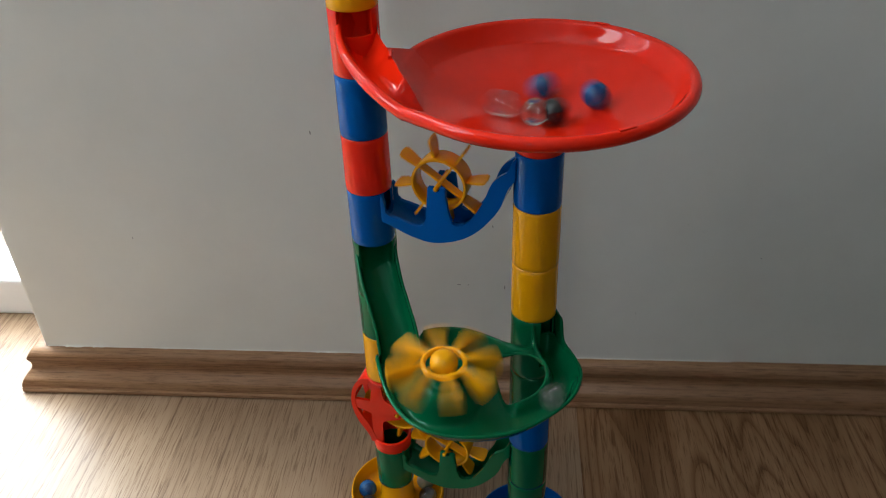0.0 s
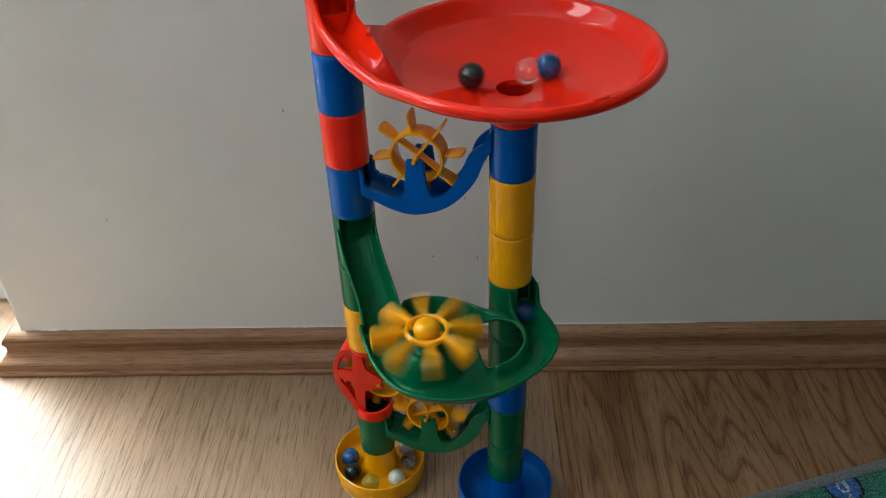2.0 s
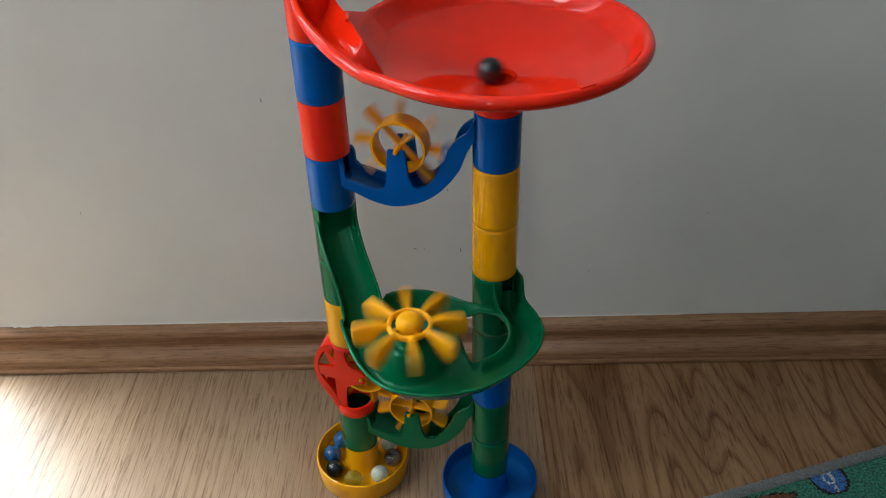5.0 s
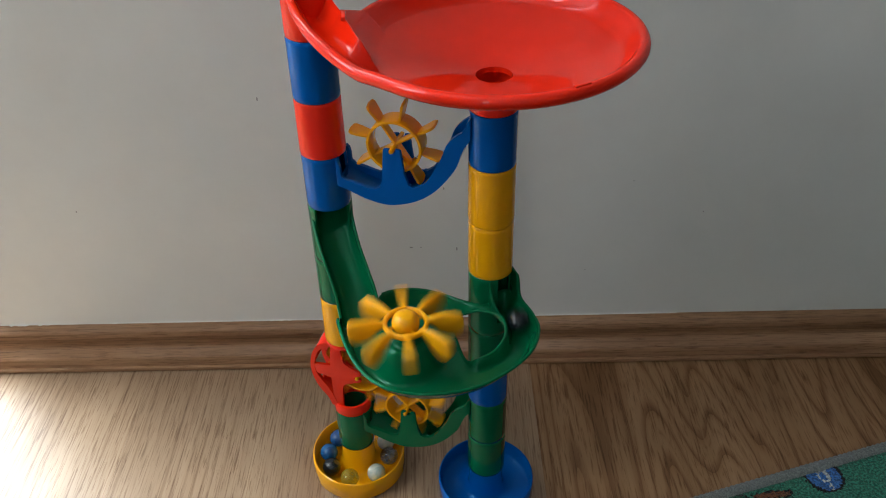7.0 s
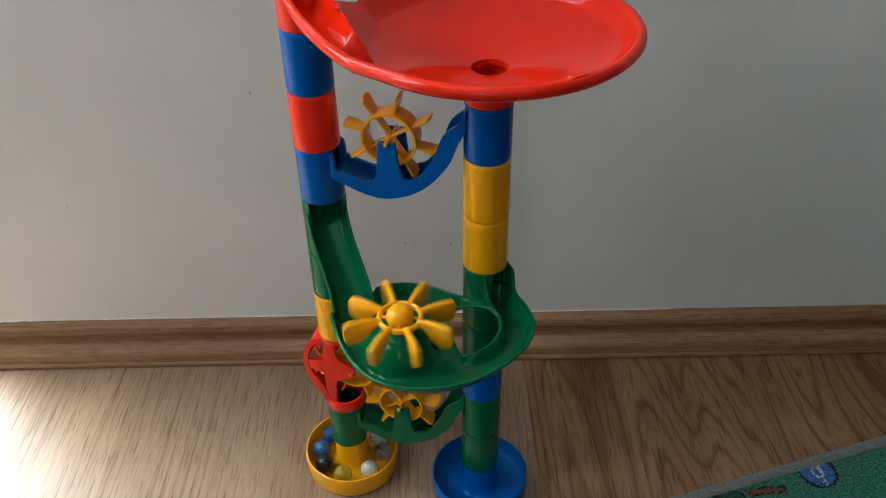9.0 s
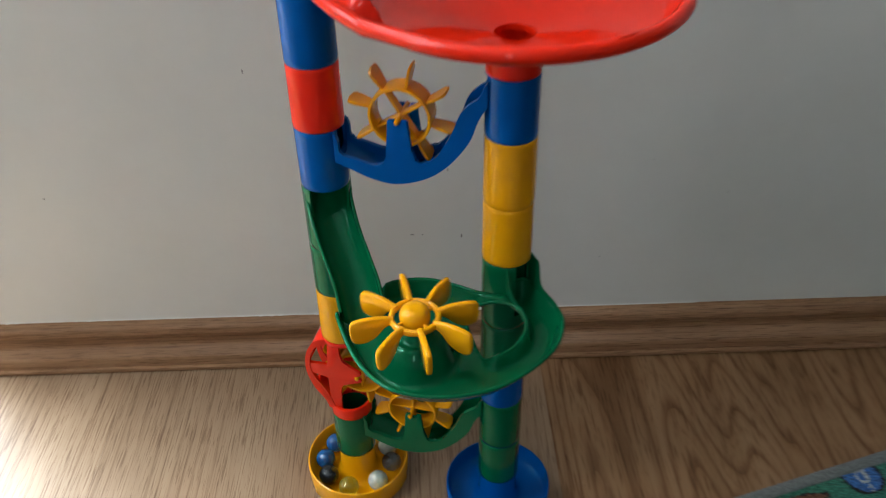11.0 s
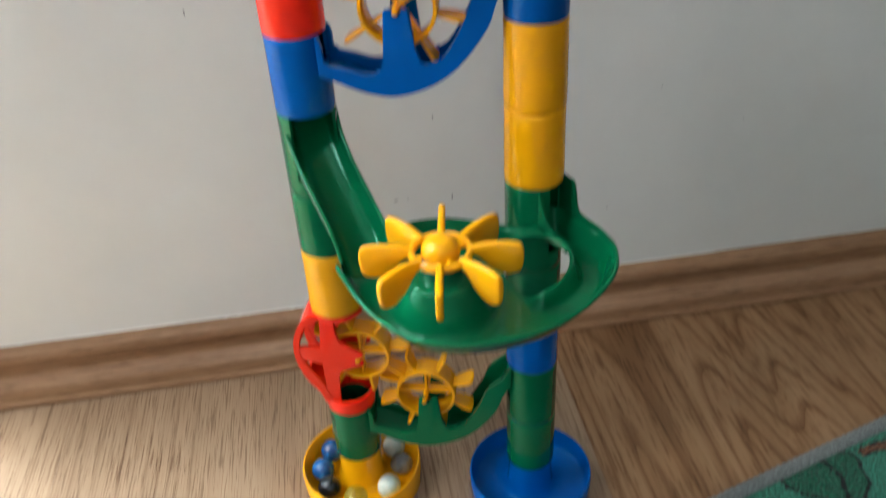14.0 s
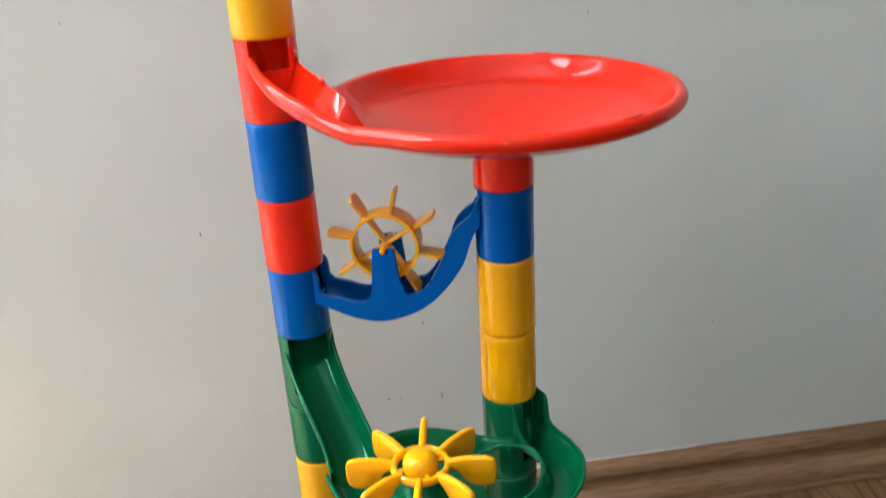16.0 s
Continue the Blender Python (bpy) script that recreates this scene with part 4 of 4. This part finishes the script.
def spinner():
    bm = bmesh.new()
    lathe(bm, [(0.0136 + 0.0018 * math.cos(a), 0.0023 * math.sin(a)) for a in [2 * math.pi * k / 8 for k in range(8)]], 48)
    for k in range(4):
        a = math.pi / 2 * k + 0.4
        pipe(bm, [Vector((0.008 * math.cos(a), 0.008 * math.sin(a), 0)), Vector((0.013 * math.cos(a), 0.013 * math.sin(a), 0))], 0.0011, 8)
    hub = part("spinner", bm, YELLOW, run, "yellow eight-petalled spinner on the dish")
    bm = bmesh.new()
    prof = [(0.0082, -0.0045), (0.0088, -0.003), (0.0091, 0.0), (0.0090, 0.0026), (0.0081, 0.0050), (0.0065, 0.0068), (0.0043, 0.0079), (0.002, 0.0083), (0.0002, 0.0084)]
    lathe(bm, prof, 40, False)
    part("hub_dome", bm, YELLOW, hub)
    me = petal_mesh()
    for i in range(8):
        ob = new("petal", me)
        ob.parent = hub
        ob.matrix_basis = pose(0, 0, 0, 0, 0, 45 * i)
    return hub


SPIN_AT = HUB + Vector((0, 0, 0.2470))
flower = spinner()

# ---------------------------------------------------------------- marbles
MARBLE_R = 0.008


def marble(mat, label):
    bm = bmesh.new()
    bmesh.ops.create_uvsphere(bm, u_segments=32, v_segments=20, radius=MARBLE_R)
    return tagged(part("marble", bm, mat), label, "marble", "marbles")


RESTING = [(M_BLUE, (-0.1421, 0.0325), "blue glass marble lying in the yellow tray"), (M_DARK, (-0.1344, 0.0167), "dark green-black glass marble lying in the yellow tray"),
           (M_YELLOW, (-0.1169, 0.0099), "clear yellow glass marble lying in the yellow tray"), (M_WHITE, (-0.0985, 0.0129), "milky white glass marble lying in the yellow tray"),
           (M_SWIRL, (-0.0861, 0.0273), "clear marble with dark swirls lying in the yellow tray"), (M_WHITE, (-0.0862, 0.0452), "milky white glass marble lying in the yellow tray")]
for mat, (x, y), text in RESTING:
    d = Vector((x - A.x, y - A.y, 0))
    d = d.normalized() * 0.0272
    marble(mat, text).matrix_basis = pose(A.x + d.x, A.y + d.y, 0.0051 + MARBLE_R, 30, 50, 10)

m_first = marble(M_CLEAR, "clear glass marble on its way round the dish")
m_second = marble(M_CLEAR, "clear glass marble leaving the funnel")
m_navy = marble(M_BLUE, "blue glass marble leaving the funnel")
m_third = marble(M_CLEAR, "clear glass marble circling in the funnel")
m_blue = marble(M_BLUE, "blue glass marble circling in the funnel")
m_dark = marble(M_DARK, "dark glass marble circling in the funnel")


# ---------------------------------------------------------------- what moves
def orbit(rows):
    """Rows of seconds, millimetres from the funnel's axis, bearing."""
    out = []
    for t, r, a in rows:
        r = max(r, 9) / 1000
        out.append((t, Vector((r * math.cos(radians(a)), r * math.sin(radians(a)), bowl_z(max(r, 0.011)) + MARBLE_R * 1.01))))
    return out


def spiral(t0, t1, r0, r1, a0, period):
    """The last rounds before the hole, in tenths of a second."""
    out = []
    n = max(1, round((t1 - t0) * 10))
    a = a0
    for i in range(1, n + 1):
        a += 36 / (period - 0.1 * i / n)
        out.append((round(t0 + 0.1 * i, 2), r0 + (r1 - r0) * i / n, a))
    return out


def descent(t, rest, pre=1.0):
    """From the ramp's mouth, reached at t: before it the fall and the upper bridge, after it dish, lower bridge and tray."""
    way = [(-0.62, (0, 0, 0.392)), (-0.54, (0, 0, 0.368)), (-0.45, tuple(along(0.098, 0, 0.3545))), (-0.36, tuple(along(0.082, 0, 0.3232))), (-0.27, tuple(along(0.062, 0, 0.3092))), (-0.18, tuple(along(0.036, 0, 0.3088))),
           (-0.1, tuple(along(0.014, 0, 0.314))), (-0.05, (A.x, A.y, 0.29)), (0.02, (-0.1098, 0.0225, 0.2702)), (0.12, (-0.1050, 0.0080, 0.2572)), (0.22, (-0.0985, -0.0060, 0.2444)), (0.32, (-0.0905, -0.030, 0.2275)),
           (0.42, (-0.0885, -0.062, 0.2236)), (0.5, (-0.0755, -0.0835, 0.2232)), (0.58, (-0.051, -0.0905, 0.223)), (0.66, (-0.022, -0.0855, 0.2228)), (0.73, (0.003, -0.072, 0.2226)), (0.79, (0.0165, -0.052, 0.2225)),
           (0.86, (0.0185, -0.029, 0.2224)), (0.93, (0.0095, -0.0085, 0.2222)), (0.98, (0, 0, 0.205)), (1.08, (0, 0, 0.11)), (1.16, tuple(along(0.098, 0, 0.108))), (1.26, tuple(along(0.08, 0, 0.0768))), (1.36, tuple(along(0.06, 0, 0.0628))),
           (1.46, tuple(along(0.036, 0, 0.0622))), (1.55, tuple(along(0.014, 0, 0.068))), (1.62, (A.x, A.y, 0.045)), (1.7, (A.x + (rest[0] - A.x) * 0.5, A.y + (rest[1] - A.y) * 0.5, 0.036)), (1.8, rest)]
    return [(t + (dt if dt > 0 else dt * pre), Vector(p)) for dt, p in way]


def roll(ob, rows):
    """Keys a marble: held before its first row and after its last, turning as it goes."""
    rows = sorted(rows, key=lambda q: q[0])
    clean = []
    for t, p in rows:
        if t < -0.001 or t > 16:
            continue
        if clean and frame(t) <= frame(clean[-1][0]):
            continue
        clean.append((t, p))
    before = [q for q in rows if q[0] < -0.001]
    if clean[0][0] > 0.001:
        if before:
            t0, p0 = before[-1]
            t1, p1 = clean[0]
            clean.insert(0, (0.0, p0.lerp(p1, (0 - t0) / (t1 - t0))))
        else:
            clean.insert(0, (0.0, clean[0][1]))
    if clean[-1][0] < 15.99:
        clean.append((16.0, clean[-1][1].copy()))
    walk(ob, [(t, pose(p.x, p.y, p.z, (70 * i) % 360 if i < len(clean) - 1 else (70 * (i - 1)) % 360, 0, 0)) for i, (t, p) in enumerate(clean)])


def angles(points, step=0.1):
    """Angle keys by straight runs between (seconds, degrees), every step."""
    out = []
    n = round(16 / step)
    for i in range(n + 1):
        t = i * step
        for (t0, a0), (t1, a1) in zip(points, points[1:]):
            if t0 <= t <= t1 + 1e-6:
                out.append((round(t, 3), a0 + (a1 - a0) * (t - t0) / (t1 - t0)))
                break
    return out


def speeds(points, end_angle, step=0.1):
    """Angle keys from (seconds, degrees a second), ending at end_angle."""
    ts = [i * step for i in range(round(16 / step) + 1)]
    v = np.interp(ts, [p[0] for p in points], [p[1] for p in points])
    a = np.concatenate([[0], np.cumsum((v[1:] + v[:-1]) / 2 * step)])
    a = a - a[-1] + end_angle
    return [(round(t, 3), float(b)) for t, b in zip(ts, a)]


BLUE_ROUNDS = [(0, 31, -1), (0.1, 29, 61), (0.2, 36, 120), (0.3, 47, 156), (0.4, 49, -177), (0.5, 39, -155), (0.6, 12, -133), (0.7, 14, -3), (0.8, 34, 47), (0.9, 40, 78), (1, 37, 137), (1.1, 36, 173), (1.2, 24, -156), (1.3, 9, -46), (1.4, 20, -9), (1.5, 27, 71), (1.6, 31, 127), (1.7, 34, 168), (1.8, 26, -165), (1.9, 12, -85), (2, 22, 19), (2.1, 27, 71), (2.2, 27, 131), (2.3, 28, -176), (2.4, 17, -152), (2.5, 11, -16), (2.6, 19, 41), (2.7, 25, 108), (2.8, 27, 152), (2.9, 20, -166), (3, 10, -48), (3.1, 18, 25), (3.2, 22, 98), (3.3, 22, 172), (3.4, 16, -158), (3.5, 9, -44), (3.6, 15, 50), (3.7, 21, 122), (3.8, 20, 175), (3.9, 10, -107), (4, 14, -7), (4.1, 16, 86), (4.2, 20, 166)]
DARK_ROUNDS = [(0, 17, -67), (0.1, 22, -2), (0.2, 33, 54), (0.3, 40, 93), (0.4, 47, 124), (0.5, 48, 154), (0.6, 38, -176), (0.7, 28, -152), (0.8, 13, -21), (0.9, 27, -8), (1, 30, 51), (1.1, 37, 113), (1.2, 46, 153), (1.3, 44, -176), (1.4, 35, -164), (1.5, 8, -67), (1.6, 23, 7), (1.7, 36, 66), (1.8, 37, 104), (1.9, 32, 156), (2, 28, -161), (2.1, 10, -101), (2.2, 19, -20), (2.3, 23, 49), (2.4, 28, 118), (2.5, 34, 159), (2.6, 28, -173), (2.7, 10, -100), (2.8, 19, 3), (2.9, 26, 63), (3, 27, 120), (3.1, 25, 180), (3.2, 16, -138), (3.3, 9, -21), (3.4, 17, 52), (3.5, 24, 117), (3.6, 24, 168), (3.7, 14, -158), (3.8, 12, -4), (3.9, 19, 50), (4, 16, 129), (4.1, 20, -169), (4.2, 13, -108)]
CLEAR_ROUNDS = [(0, 24, -160), (0.1, 11, -61), (0.2, 12, 31), (0.3, 16, 143), (0.4, 23, -174), (0.5, 14, -126), (0.6, 14, 29), (0.7, 23, 70), (0.8, 28, 130), (0.9, 24, 157), (1, 11, -63), (1.1, 18, 23), (1.2, 14, 101), (1.3, 20, 176), (1.4, 17, -149), (1.5, 11, 25), (1.6, 11, 164), (1.7, 15, -127), (1.8, 16, -82)]
NAVY_ROUNDS = [(0, 19, 87), (0.1, 23, -171), (0.2, 24, -141), (0.3, 11, -98), (0.4, 11, 92), (0.5, 23, 153), (0.6, 19, -125)]


def motions():
    z = 0.0051 + MARBLE_R
    back = lambda deg, lift=0.0: Vector((A.x + 0.0272 * math.cos(radians(deg)), A.y + 0.0272 * math.sin(radians(deg)), z + lift))
    roll(m_first, descent(-0.77, back(64)))
    roll(m_second, [(0.0, Vector((-0.004, -0.0176, 0.4035)))] + [q for q in descent(0.7, back(100))])
    roll(m_navy, orbit(NAVY_ROUNDS) + descent(1.06, back(138), 0.65))
    roll(m_third, orbit(CLEAR_ROUNDS + [(1.9, 12, -30), (2.0, 11, 40)]) + descent(2.7, back(112, 0.0125)))
    roll(m_blue, orbit(BLUE_ROUNDS + spiral(4.2, 4.7, 19, 11, 166, 0.44)) + descent(5.4, back(80, 0.0125)))
    roll(m_dark, orbit(DARK_ROUNDS + spiral(4.2, 5.5, 16, 11, -108, 0.44)) + descent(6.15, back(97, 0.0235)))
    turn = TURN_AB
    top = angles([(0, -10), (0.2, 5), (0.3, 35), (0.7, 265), (0.85, 300), (1.0, 318), (1.35, 500), (1.55, 531), (2.3, 531), (2.45, 580), (2.75, 735), (3.1, 792), (4.8, 792), (5.3, 1070), (5.6, 1110), (5.75, 1150), (6.05, 1310), (6.3, 1363), (16, 1363)])
    walk(wheel_top, [(t, pose(*UPPER_AT, 0, a, turn)) for t, a in top])
    low = speeds([(0, 120), (0.3, 120), (0.5, 420), (0.9, 360), (1.7, 200), (1.9, 430), (2.5, 480), (3.2, 260), (3.7, 150), (4.0, 430), (5.5, 160), (6.3, 150), (6.6, 480), (7.2, 340), (7.5, 430), (8.7, 120), (9.8, 0), (16, 0)], -20)
    walk(wheel_low, [(t, pose(*LOWER_AT, 0, a, turn)) for t, a in low])
    walk(wheel_cage, [(t, pose(*CAGE_AT, 0, -a - 20 - 12, turn)) for t, a in low])
    # the spinner turns with the marbles that run round the dish and dies down after the last of them
    late = [(6.3, 1433), (6.5, 1381), (6.7, 1254), (7.0, 1086), (7.2, 1002), (7.5, 865), (7.7, 770), (8.0, 660.5), (8.2, 601), (8.5, 484), (8.7, 415), (9.4, 223), (10.1, 105), (10.8, 29), (11.0, 12), (11.5, -11), (12.0, -46), (12.2, -72), (12.5, -93),
            (13.0, -111), (13.5, -101.5), (14.0, -99.7), (16.0, -100)]
    early = speeds([(0, -900), (0.5, -700), (0.8, -200), (0.93, -30), (1.0, -40), (1.15, -600), (1.5, -785), (3.0, -620), (3.2, -720), (4.2, -620), (5.2, -500), (6.1, -200), (6.3, -260), (16, -260)], 1433 - 9.7 * 260, 1 / 15)
    petals = [q for q in early if q[0] < 6.27] + [q for q in angles(late, 1 / 15) if q[0] > 6.3]
    walk(flower, [(t, pose(*SPIN_AT, 0, 0, a)) for t, a in petals])


# ---------------------------------------------------------------- floor planks
def planks():
    base = slab("floor", -1.55, 2.75, -3.15, 0.9, -0.06, -0.0082, simple("underlay", (0.1, 0.07, 0.05), 0.9), "oak laminate floor in long planks")
    rng = random.Random(11)
    wide, long_ = 0.193, 1.29
    bm = bmesh.new()
    box(bm, 0.00002, wide - 0.00002, 0.00002, long_ - 0.00002, -0.008, 0.0)
    es = [e for e in bm.edges if all(v.co.z > -0.001 for v in e.verts)]
    bmesh.ops.bevel(bm, geom=es, offset=0.00012, segments=1, affect="EDGES")
    bmesh.ops.recalc_face_normals(bm, faces=bm.faces)
    kinds = []
    for mat in (OAK, DARK_OAK):
        me = bpy.data.meshes.new("plank")
        bm.to_mesh(me)
        me.materials.append(mat)
        kinds.append(me)
    bm.free()
    i = 0
    x = 0.0525 - 8 * wide
    while x < 2.7:
        y = -3.15 - rng.uniform(0.02, 0.28)
        while y < 0.9:
            ob = new("plank", kinds[1 if i in (8, 9, 11, 14, 3) else 0])
            ob.parent = base
            y0, y1 = max(y, -3.15), min(y + long_, 0.9)
            ob.matrix_basis = pose(x, y0, 0) @ Matrix.Diagonal((1, (y1 - y0) / long_, 1, 1))
            y += long_
        x += wide
        i += 1


planks()


motions()
